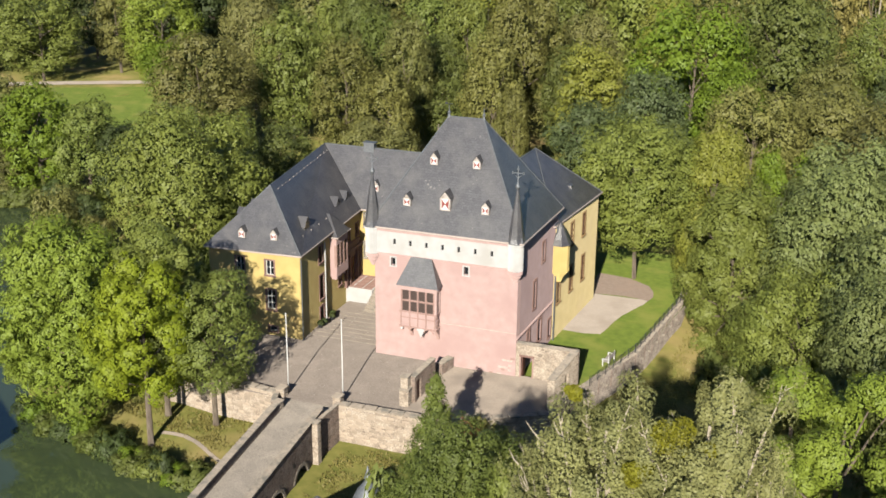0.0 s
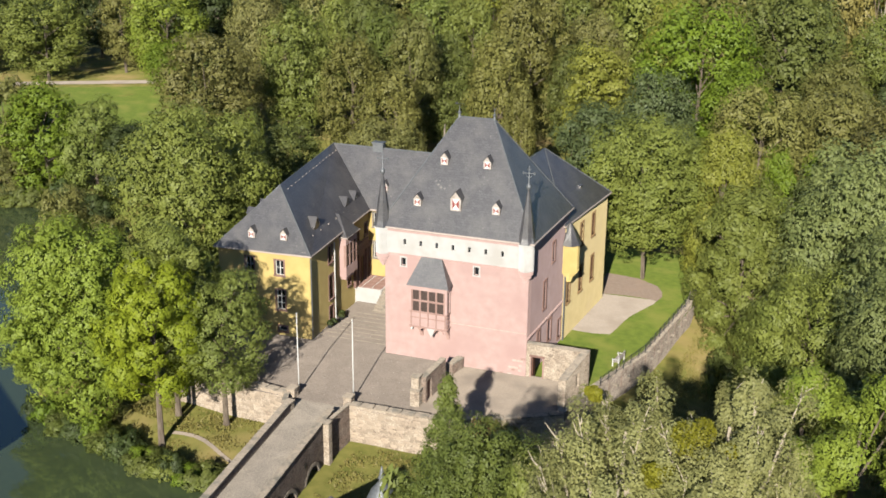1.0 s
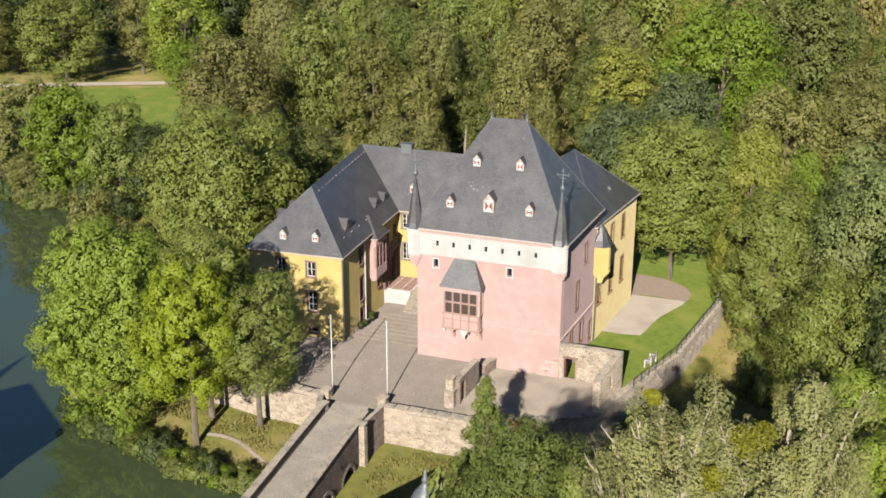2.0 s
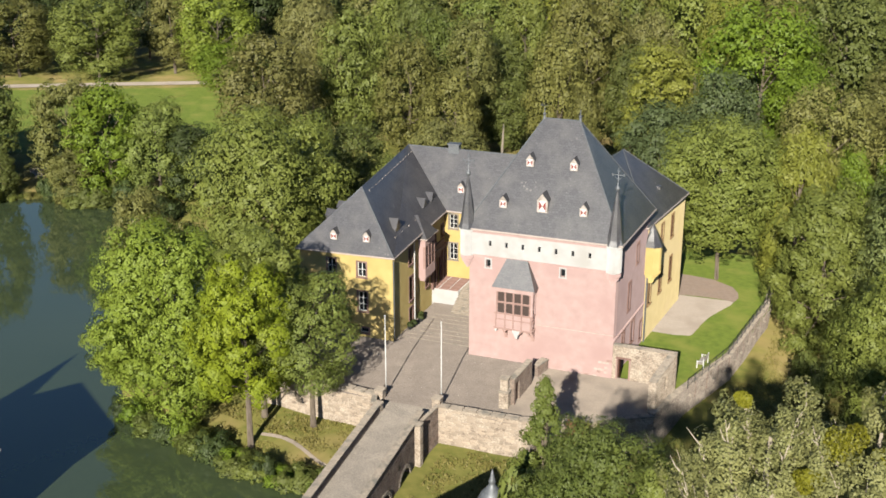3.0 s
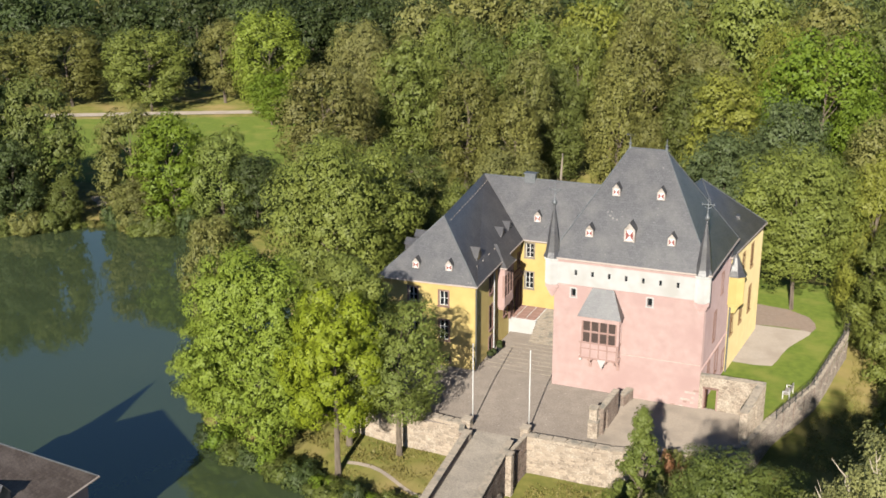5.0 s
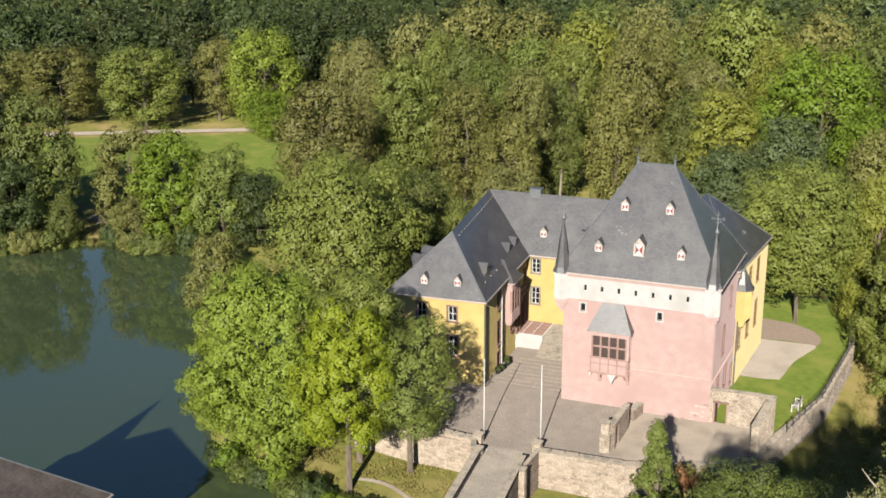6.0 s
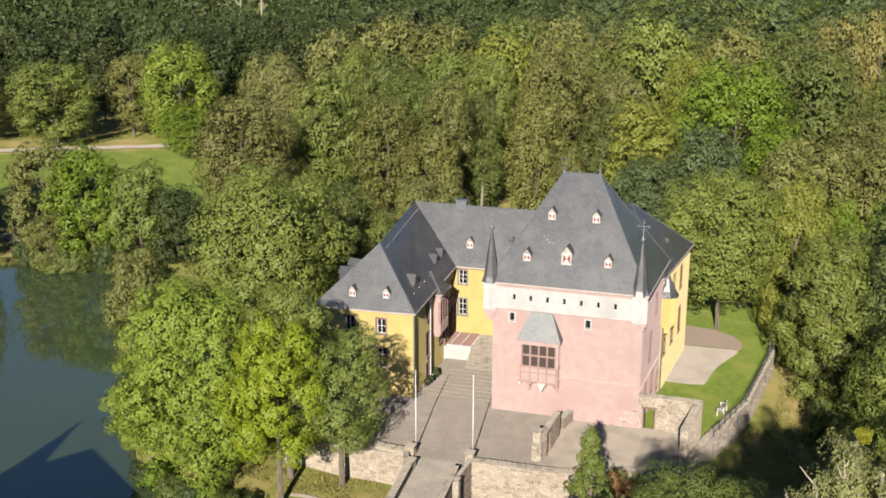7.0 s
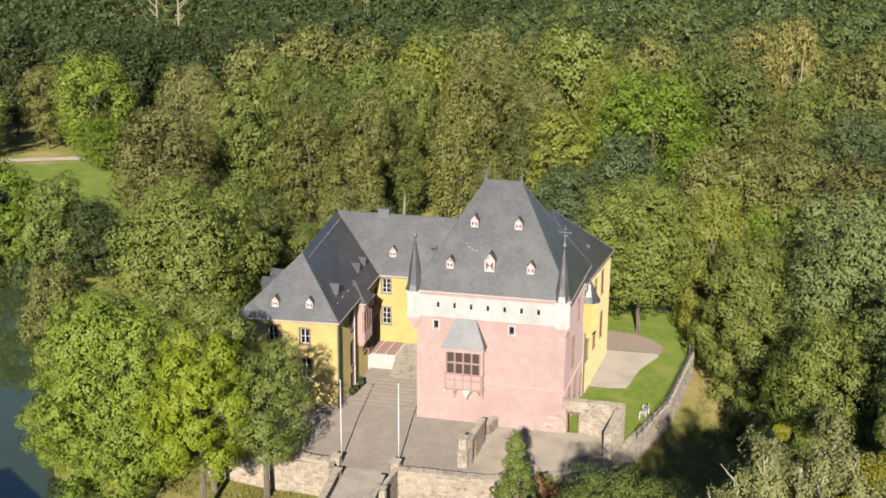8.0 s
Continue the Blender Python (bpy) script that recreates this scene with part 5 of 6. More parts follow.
def poplar_kit(height, radius, count, size, seed):
    """An open crown of upswept pale boughs with leaf tufts along them and bare twig ends."""
    rng = np.random.default_rng(seed)
    tm = Mesh()
    r0 = 0.017 * height
    stem = [np.array([0.25 * math.sin(k * 1.7), 0.2 * math.cos(k * 2.1), height * 0.86 * k / 5]) for k in range(6)]
    tm.tube([stem[0] - np.array([0, 0, 0.8])] + stem[1:], [r0 * 1.3, r0 * 0.95, r0 * 0.8, r0 * 0.6, r0 * 0.4, r0 * 0.15], 8)
    tufts = []
    for i in range(46):
        f = 0.2 + 0.66 * (i + 0.5) / 46
        a = i * 2.39996 + rng.uniform(-0.4, 0.4)
        k = f * 5 / 0.86 * 0.86
        s0 = stem[int(k)] + (stem[min(5, int(k) + 1)] - stem[int(k)]) * (k - int(k))
        reach = radius * (1.05 - 0.55 * max(0, f - 0.3) / 0.56) * rng.uniform(0.6, 1.05)
        rise = (height - s0[2]) * rng.uniform(0.45, 0.95) * (0.55 + 0.45 * f)
        way = np.array([math.cos(a), math.sin(a), 0])
        pts = [s0 + way * reach * u ** 0.75 + np.array([0, 0, rise * u ** 1.5]) + rng.normal(size=3) * 0.16 * (u > 0) for u in (0, 0.3, 0.55, 0.8, 1.0)]
        tm.tube(pts, [r0 * 0.32, r0 * 0.24, r0 * 0.17, r0 * 0.1, r0 * 0.03], 5)
        for u in np.linspace(0.3, 0.97, 11):
            q = u * 4
            c = pts[int(q)] + (pts[min(4, int(q) + 1)] - pts[int(q)]) * (q - int(q))
            for _ in range(3):
                off = rng.normal(size=3) * np.array([0.4, 0.4, 0.34])
                tufts.append((*(c + off), rng.uniform(0.26, 0.48), *unit(off * 0.8 + way * 0.4 + np.array([0, 0, 0.35]))))
        for _ in range(6):
            u = rng.uniform(0.45, 0.97) * 4
            c = pts[int(u)] + (pts[int(u) + 1] - pts[int(u)]) * (u - int(u))
            e = c + np.array([way[0] * 0.3, way[1] * 0.3, 1.0]) * rng.uniform(0.35, 0.85) + rng.normal(size=3) * 0.2
            tm.tube([c, c * 0.5 + e * 0.5 + rng.normal(size=3) * 0.06, e], [r0 * 0.1, r0 * 0.07, r0 * 0.025], 4)
    cl = np.array(tufts)
    return (leaf_mesh("crown", leaves(cl, count, size, rng, (0.9, 0.9, 1.25), 0.1, 0.4), LEAF["silver"]), tm.data("trunk", PALEBARK), radius, height)


KITS["poplar0"] = poplar_kit(27, 4.6, 160000, 0.057, 31)
KITS["poplar1"] = poplar_kit(25, 3.6, 108000, 0.057, 32)
KITS["near0"] = crown_kit("dome", 19, 5.5, 84000, 0.058, 41, None, 0.48)
KITS["near1"] = crown_kit("plume", 20, 4.6, 58000, 0.07, 42, None, 0.5)
KITS["bank0"] = crown_kit("dome", 18, 5.0, 44000, 0.088, 55, 0.18, 0.55)
KITS["bank3"] = crown_kit("dome", 18, 5.0, 30000, 0.088, 59, 0.18, 0.55, 0.04)
KITS["bank1"] = crown_kit("oval", 17, 4.5, 42000, 0.086, 56, 0.2, 0.5, 0.1)
KITS["bank2"] = crown_kit("round", 18, 6.4, 56000, 0.092, 57, 0.04, 0.5)
KITS["mid0"] = crown_kit("round", 20, 8, 40000, 0.125, 50, None, 0.75)
KITS["mid1"] = crown_kit("round", 19, 7, 34000, 0.118, 51, 0.18, 0.7)
KITS["mid2"] = crown_kit("feather", 18, 4.4, 44000, 0.095, 52, -0.08, 0.6)
KITS["mid3"] = crown_kit("plume", 19, 7.5, 32000, 0.122, 53, None, 0.7)
for i in range(5):
    KITS["wood%d" % i] = crown_kit(("round", "round", "feather", "layer", "oval")[i], 21, (7, 7, 5, 6, 6)[i], (15500, 15500, 14500, 14500, 14500)[i], (0.165, 0.165, 0.143, 0.16, 0.155)[i], 60 + i, None, (0.85, 0.75, 0.75, 0.8, 0.8)[i])
for i in range(4):
    KITS["back%d" % i] = crown_kit(("round", "oval", "round", "round")[i], 22, 7, 5000, 0.27, 70 + i, None, 1.2)
for i in range(2):
    KITS["shore%d" % i] = crown_kit(("round", "oval")[i], 18, 6, 14000, 0.165, 65 + i, -0.1, 0.75)
KITS["cone"] = crown_kit("cone", 10, 2.3, 15000, 0.075, 81, None, 0.3)
for i in range(2):
    KITS["bush%d" % i] = crown_kit("bush", 2.5, 2.2, 4200, 0.1, 90 + i, None, 0.4)


def tree(x, y, radius, top, kit, leaf, label, group="woodland trees", base=None, name="tree"):
    """A tree of that crown radius whose top stands at that level."""
    me, trunk, r, h = KITS[kit]
    z = float(ground_height(np.array([x]), np.array([y]))[0]) if base is None else base
    t = thing(name, label, name, group, at=(x, y, z))
    t.rotation_euler = (0, 0, (x * 12.9898 + y * 78.233) % 6.283)
    s = radius / r
    t.scale = (s, s, (top - z) / h)
    c = new("crown", me)
    c.parent = t
    c.material_slots[0].link = "OBJECT"
    c.material_slots[0].material = LEAF[leaf]
    new("trunk", trunk).parent = t
    return t


# on the lake bank beside the bridge
G = "bank trees"
tree(-23.4, -14.6, 6.6, 15.3, "bank2", "light", "light green drooping tree leaning over the lake shore", G)
tree(-29.6, -12.8, 4.2, 7.0, "bank0", "light", "low light green tree on the lake shore", G)
tree(-15.8, -12.0, 4.7, 15.0, "bank0", "mild", "olive-green tree behind a brighter one on the bank", G)
tree(-14.6, -16.6, 4.4, 13.2, "bank1", "fresh", "bright yellow-green tree on the grassy bank", G)
tree(-10.6, -12.2, 4.4, 11.2, "bank3", "green", "green tree beside the forecourt wall", G)
# behind the yellow wing and by the far shore
tree(-31.0, 15.5, 8.8, 18.4, "mid0", "mild", "large olive-green tree behind the yellow wing")
tree(-38.5, 33.0, 6.5, 14.5, "mid3", "mild", "olive-green tree standing behind a larger one")
tree(-46.0, 11.5, 3.6, 9.0, "shore0", "olive", "slender grey-green tree at the water's edge")
tree(-33.0, 44.0, 5.0, 11.0, "wood1", "deep", "deep green tree close behind the castle")
tree(-24.0, 38.0, 4.0, 9.0, "wood1", "green", "small green tree close behind the castle roof")
tree(-75.0, 44.5, 6.2, 13.0, "shore1", "lime", "bright green tree on the far shore")
tree(-66.5, 45.0, 5.4, 11.0, "shore1", "green", "green tree on the far shore")
tree(-84.0, 46.5, 5.6, 13.2, "shore0", "olive", "grey-olive willow on the far shore")
tree(-79.5, 40.6, 3.2, 3.5, "shore0", "olive", "drooping willow at the water's edge")
tree(-97.5, 41.5, 6.4, 18.2, "shore1", "deep", "tall dark green tree on the far shore")
tree(-106.0, 38.0, 7.0, 18.5, "shore0", "dark", "tall dark green tree on the far shore")
tree(-97.5, 34.5, 4.6, 10.0, "shore0", "dark", "dark green tree leaning over the far shore")
tree(-103.0, 33.0, 5.4, 15.0, "shore1", "deep", "deep green tree on the far shore")
tree(-91.0, 38.4, 2.6, 3.0, "shore1", "deep", "low deep green tree on the far shore")
tree(-106.0, 29.0, 5.0, 12.0, "shore0", "dark", "dark green tree on the far shore")
tree(-61.0, 46.0, 4.6, 8.0, "shore0", "dark", "dark green tree on the far shore")
# by the park path
tree(-153, 114, 9.6, 15.5, "wood0", "brown", "turning park tree beside the path")
tree(-132, 116, 9.4, 16.0, "wood1", "mild", "round green park tree beside the path")
tree(-122, 131, 6.0, 16.5, "wood4", "olive", "slender park tree with bare lower trunk")
tree(-104, 121, 8.4, 20.5, "wood0", "light", "bright green park tree beside the path")
tree(-98, 112, 5.0, 8.5, "wood1", "lime", "low bright green park tree")
tree(-166, 108, 8.0, 15.0, "wood1", "brown", "turning park tree beside the path")
for k in range(13):
    tree(-206 + k * 9.5, 128 + (k % 3) * 5 + max(0, k - 3) * 3.2, 8.2, 20.0 + 3 * (k % 2), "back%d" % (k % 4), "dark", "dark woodland tree at the edge of the park")
# first rows behind the castle
tree(-61, 68.5, 8.0, 18.3, "wood1", "olive", "brownish olive tree in the wood behind the castle")
tree(-53, 85, 6.6, 21.0, "wood0", "green", "green tree with upswept boughs in the wood")
tree(-39.5, 77.5, 5.4, 17.5, "wood2", "brown", "drooping brownish tree in the wood")
tree(-28.6, 69.5, 5.0, 14.3, "wood2", "brown", "drooping brownish tree behind the roof")
tree(-25.0, 58, 5.6, 9.0, "wood1", "pale", "grey-green shrub-like tree behind the roof")
tree(-14.0, 77.5, 5.0, 19.5, "wood2", "brown", "tall brownish oval tree behind the roof")
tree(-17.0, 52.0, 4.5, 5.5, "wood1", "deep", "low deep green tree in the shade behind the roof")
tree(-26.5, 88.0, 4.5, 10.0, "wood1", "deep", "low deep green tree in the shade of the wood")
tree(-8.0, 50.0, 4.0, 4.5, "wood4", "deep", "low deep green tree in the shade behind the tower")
tree(-5.8, 62.5, 2.8, 14.0, "wood2", "brown", "narrow brownish tree behind the tower")
tree(-31, 84, 5.0, 20.5, "wood4", "olive", "thin-topped olive tree in the wood")
tree(-14.6, 99, 6.8, 25.6, "wood1", "brown", "great olive-brown tree in the wood")
tree(3.4, 72, 5.6, 20.0, "wood3", "ochre", "yellow-green tree with layered boughs in the wood")
tree(6.0, 60, 5.4, 13.8, "wood4", "blue", "blue-green tree behind the tower")
tree(14.1, 63, 6.0, 18.4, "wood1", "blue", "blue-green tree behind the garden wing")
tree(15.8, 86, 9.8, 24.8, "wood0", "lime", "bright green broad tree standing out of the wood")
tree(22.8, 77, 5.4, 16.8, "wood4", "lime", "bright green lower tree beside a broad one")
tree(27.8, 64, 6.4, 16.9, "wood1", "olive", "grey-olive tree in the wood")
tree(38.0, 68, 7.0, 16.6, "wood0", "olive", "grey-olive tree in the wood")
tree(18.8, 31.2, 7.3, 18.0, "mid1", "mild", "broad olive-green garden tree beside the lawn", "garden trees", -0.9)
tree(27.0, 33.0, 4.2, 17.6, "mid2", "ochre", "tall yellowish green tree beside the garden", "garden trees")
tree(34.0, 40.0, 4.4, 14.0, "mid3", "lime", "bright green tree beside the garden", "garden trees")
tree(30.9, 21.5, 5.3, 14.6, "mid2", "green", "olive-green feathery tree outside the garden wall", "garden trees")
tree(31.4, 10.0, 2.4, 0.6, "bush1", "deep", "low green thicket outside the garden wall", "garden trees")
# second rows of the wood
SECOND = [
    (-73, 107, 6.0, 19.5, 0, "pale"), (-79, 150, 7.0, 21.6, 0, "pale"), (-71, 166, 8.8, 24.0, 0, "olive"), (-55, 162, 8.2, 23.6, 2, "olive"),
    (-52, 114, 6.4, 20.8, 0, "deep"), (-36, 142, 7.4, 23.4, 2, "ochre"), (-32.6, 119, 5.4, 20.4, 1, "green"), (-30, 98, 4.4, 16.0, 1, "deep"),
    (-28, 166, 7.2, 25.2, 0, "pale"), (-6, 110, 6.0, 19.4, 1, "pale"), (-15.5, 131, 5.2, 21.6, 3, "green"), (-4.6, 153, 8.8, 26.4, 0, "mild"),
    (11, 153, 7.8, 25.2, 2, "brown"), (5, 123, 5.0, 21.8, 1, "ochre"), (27.5, 103, 9.6, 26.0, 0, "deep"), (32.3, 150, 6.4, 27.4, 1, "yellow"),
    (41, 154, 5.6, 29.2, 3, "yellow"), (49, 100, 6.4, 17.2, 0, "blue"), (53.5, 143, 7.4, 22.5, 2, "olive"), (43.7, 122, 6.8, 20.2, 1, "green"),
    (20, 166, 6.4, 22.4, 0, "deep"), (-43, 100, 5.6, 18.6, 2, "green"), (-20, 112, 5.8, 21.0, 0, "brown"), (-62, 98, 5.8, 17.0, 0, "olive"),
    (-63, 128, 6.4, 20.5, 1, "mild"), (-46, 134, 6.6, 20.0, 2, "green"), (-23, 148, 6.2, 22.5, 1, "olive"), (14, 128, 6.0, 21.0, 0, "olive"),
    (30, 128, 6.6, 22.0, 2, "deep"), (-85, 128, 6.6, 18.5, 1, "olive"), (-94, 148, 7.0, 20.0, 2, "dark"), (-5, 92, 5.2, 16.5, 1, "deep"),
    (36, 90, 6.0, 17.0, 1, "olive"), (60, 118, 7.0, 19.0, 0, "green"), (-70, 84, 5.2, 12.0, 1, "deep"), (-45, 92, 5.0, 15.0, 3, "deep"),
    (54, 78, 7.0, 18.0, 0, "blue"), (62, 92, 7.0, 18.0, 1, "olive"), (-12, 180, 7.4, 23.0, 0, "green"), (-45, 182, 7.4, 22.5, 3, "green"),
]
SPECIES = {"pale": "pale olive", "olive": "olive-green", "deep": "deep green", "ochre": "yellow-green", "green": "green", "mild": "mild green", "brown": "brownish", "yellow": "yellowing", "blue": "blue-green", "dark": "dark green"}
for x, y, r, top, k, leaf in SECOND:
    tree(x, y, r, top, ("wood0", "wood1", "wood4", "wood4")[k] if y < 130 else "back%d" % k, leaf, SPECIES[leaf] + " broad-leaved tree in the wood behind the castle")
# wood east of the garden
tree(41.0, 18, 7.6, 18.5, "mid0", "sage", "broad grey-green tree at the edge of the eastern wood")
tree(41.5, 38, 7.0, 17.0, "wood1", "sage", "grey-green tree at the edge of the eastern wood")
tree(47, 55, 8.0, 17.5, "wood0", "olive", "grey-olive tree in the eastern wood")
tree(47.0, 2, 6.5, 18.0, "mid1", "sage", "grey-green tree at the edge of the eastern wood")
tree(51, 18, 8.0, 20.0, "wood1", "deep", "green tree in the eastern wood")
tree(38.6, 3.0, 6.0, 12.6, "mid0", "mild", "sunlit green tree at the edge of the eastern wood")
tree(45.5, -8, 5.6, 16.2, "mid1", "sage", "grey-green tree in the eastern wood")
tree(52, -6, 7.0, 18.5, "wood0", "green", "green tree in the eastern wood")
tree(42.2, -25.5, 5.0, 17.4, "near1", "light", "bright light green tree in the near wood")
tree(50, -22, 7.0, 17.0, "mid1", "deep", "green tree in the eastern wood")
# near wood below the bridge
tree(36.0, -44.6, 5.0, 24.8, "poplar0", "silver", "pale silvery poplar with bare twigs in the near wood")
tree(31.2, -44.2, 4.2, 23.2, "poplar1", "silver", "pale silvery poplar beside a taller one in the near wood")
tree(28.4, -43.2, 2.5, 18.6, "poplar1", "silver", "smaller silvery poplar at the edge of the near wood")
tree(38.8, -42.5, 2.8, 20.8, "poplar1", "silver", "pale silvery poplar with bare twigs in the near wood")
tree(26.4, -40.4, 3.2, 15.4, "near1", "mild", "soft green tree in the near wood")
tree(22.3, -37.6, 4.9, 15.5, "near0", "green", "rounded green tree in the near wood")
tree(17.2, -35.5, 3.6, 8.0, "bush0", "green", "low green tree in the near wood")
tree(46.5, -41.0, 4.4, 17.0, "near1", "light", "light green tree in the near wood")
tree(36.5, -35.5, 3.2, 8.0, "bush1", "dark", "dark green tree in the near wood")
tree(12.6, -17.2, 2.9, 7.4, "cone", "green", "small conical green tree by the retaining wall", "garden trees")
tree(14.6, -14.6, 1.3, 1.6, "bush0", "russet", "reddish brown shrub by the retaining wall", "garden trees", name="shrub")
tree(16.6, -17.6, 1.7, 2.6, "bush1", "silver", "pale grey-green shrub by the retaining wall", "garden trees", name="shrub")
tree(14.8, -21.0, 1.6, 2.2, "bush0", "silver", "pale grey-green shrub by the retaining wall", "garden trees", name="shrub")

# woodland behind
kinds = ["green", "olive", "brown", "deep", "dark", "olive", "blue", "pale", "green", "deep", "olive", "green"]
r2 = np.random.default_rng(21)
for row in range(3):
    for k in range(22):
        x = -130 + k * 13.5 + r2.uniform(-3.5, 3.5) + (row % 2) * 6 - row * 4
        y = 168 + row * 14 + r2.uniform(-4, 4)
        if x > 78 or x < 27 - 0.93 * (y + 98) or y < 178 and -85 < x < 45:
            continue
        i = int(r2.integers(0, 120))
        west = x < -40 - (y - 120) * 0.1
        tree(x, y, float(r2.uniform(6.0, 8.0)), float(r2.uniform(16, 23)), "back%d" % (i % 4), "dark" if west else kinds[i % 12], "dark woodland tree in full leaf" if west else "broad-leaved woodland tree in full leaf")

# woods towards the horizon, too many to count
for leaf, seed in (("dark", 5), ("blue", 6), ("deep", 7)):
    rr = np.random.default_rng(seed)
    vs = []
    for k in range(640):
        dist = 295 + 520 * rr.random() ** 0.8
        az = radians(rr.uniform(-47, 12))
        x, y = 33 + dist * math.sin(az), -96 + dist * math.cos(az)
        if (y < 206 and x > -190) or (leaf != "dark" and (x < -60 or rr.random() < 0.3)):
            continue
        h, r = rr.uniform(16, 23), rr.uniform(6, 9)
        lb = crown_lobes("bush", h * 0.8, r, rr)
        lb[:, :3] += (x, y, h * 0.2 - 3)
        cl = crown_clumps(lb, 1.6, rr, lb[:, :3].mean(0))
        vs += [leaves(cl, 430 if dist < 480 else 200, 0.42 if dist < 480 else 0.7, rr), inner_leaves(lb, 60, 1.4, rr)]
    ob = new("far_woods", leaf_mesh("far_woods", np.concatenate(vs), LEAF[leaf]))
    tagged(ob, "continuous far woodland canopy reaching to the horizon", "woods", kind="stuff")

# shrubs along the bank
bx = np.random.default_rng(33)
for k in range(16):
    u = k / 15
    x, y = -6.5 - 22.5 * u + bx.uniform(-0.6, 0.6), -20.3 + 5.2 * u ** 1.5 + bx.uniform(-0.5, 0.5)
    tree(x, y, float(bx.uniform(1.3, 2.1)), float(bx.uniform(-4.0, -2.8)), "bush%d" % (k % 2), ("green", "deep", "lime", "dark")[k % 4], "leafy shrub on the lake bank", "bank shrubs", -5.1, "shrub")
SHORE = [(-108, 22.5), (-96.5, 33), (-90.5, 38.6), (-86, 42.4), (-80, 41), (-76, 41.2), (-72, 44.2), (-64, 40.5), (-58, 32.5), (-48, 26.5)]
for k in range(42):
    u = k / 41 * (len(SHORE) - 1)
    i = min(len(SHORE) - 2, int(u))
    x, y = Vector(SHORE[i]).lerp(Vector(SHORE[i + 1]), u - i) + Vector((bx.uniform(-0.6, 0.6), bx.uniform(-1.2, 0.4)))
    low = -92 < x < -84
    tree(x, y, float(bx.uniform(1.2, 1.7) if low else bx.uniform(1.7, 3.0)), float(bx.uniform(-4.4, -3.9) if low else bx.uniform(-3.4, -1.2)), "bush%d" % (k % 2), ("dark", "green", "deep", "olive")[int(bx.integers(0, 4))], "leafy shrub on the far shore", "shore shrubs", -5.1, "shrub")
for x, y, z, r in ((30.3, -46.0, 22.0, 0.36), (34.9, -45.8, 20.5, 0.9), (36.5, -45.4, 20.1, 0.45), (33.5, -46.8, 19.0, 0.55)):
    ball = np.array([(*(q * r * 0.55), r * 0.55, *(unit(q) * 0.6)) for q in bx.normal(size=(7, 3)) * np.array([0.75, 0.75, 0.6])])
    o = new("mistletoe", leaf_mesh("mistletoe", leaves(ball, 2600, 0.05, bx, (1, 1, 0.95), 0.3, 0.8), LEAF["mistle"]))
    o.location = Vector((x, y, z))
    tagged(o, "round yellow-green mistletoe ball in a pale poplar", "mistletoe", "mistletoe balls")

# ---- smaller things ----


def garden_bench(x, y, z, turn):
    b = thing("garden_bench", "garden bench with grey slats and white arms on the lawn", "bench", at=(x, y, z))
    b.rotation_euler = (0, 0, radians(turn))
    b.scale = (1.1, 1.1, 1.1)
    for i in range(4):
        part("seat_slat", Mesh().box(-0.8, 0.8, -0.28 + i * 0.14, -0.16 + i * 0.14, 0.43, 0.47), DULL, b)
    for i in range(3):
        part("back_slat", Mesh().box(-0.8, 0.8, 0.27, 0.31, 0.55 + i * 0.15, 0.66 + i * 0.15), DULL, b)
    for sx in (-0.76, 0.76):
        part("leg", Mesh().box(sx - 0.04, sx + 0.04, -0.3, -0.22, 0, 0.66), PALE, b)
        part("leg", Mesh().box(sx - 0.04, sx + 0.04, 0.24, 0.32, 0, 0.98), PALE, b)
        part("armrest", Mesh().box(sx - 0.05, sx + 0.05, -0.32, 0.26, 0.66, 0.7), PALE, b)
    return b


garden_bench(21.2, 7.0, -0.6, -96)

# railing on the garden wall
rail_pts = [(20.95, 0.3), (23.35, 9.2), (25.25, 24.1), (25.0, 33.5)]
fence = thing("railing", "slim green-grey metal railing along the garden wall", "fence")
post = Mesh().box(-0.03, 0.03, -0.03, 0.03, 0.0, 1.0).data("post", IRON)
for (xa, ya), (xb, yb) in zip(rail_pts, rail_pts[1:]):
    d = Vector((xb - xa, yb - ya, 0))
    n = int(d.length / 1.5)
    for i in range(n):
        p = new("post", post)
        p.location = (xa + d.x * i / n, ya + d.y * i / n, -0.06)
        p.parent = fence
    for z in (0.25, 0.9):
        part("rail", Mesh().tube([(xa, ya, z - 0.05), (xb, yb, z - 0.05)], [0.022, 0.022], 6), IRON, fence)
    k = int(d.length / 0.28)
    bars = Mesh()
    for i in range(k):
        q = Vector((xa, ya, 0)) + d * (i + 0.5) / k
        bars.box(q.x - 0.008, q.x + 0.008, q.y - 0.008, q.y + 0.008, 0.2, 0.85)
    part("infill_bars", bars, IRON, fence)["kind"] = "stuff"

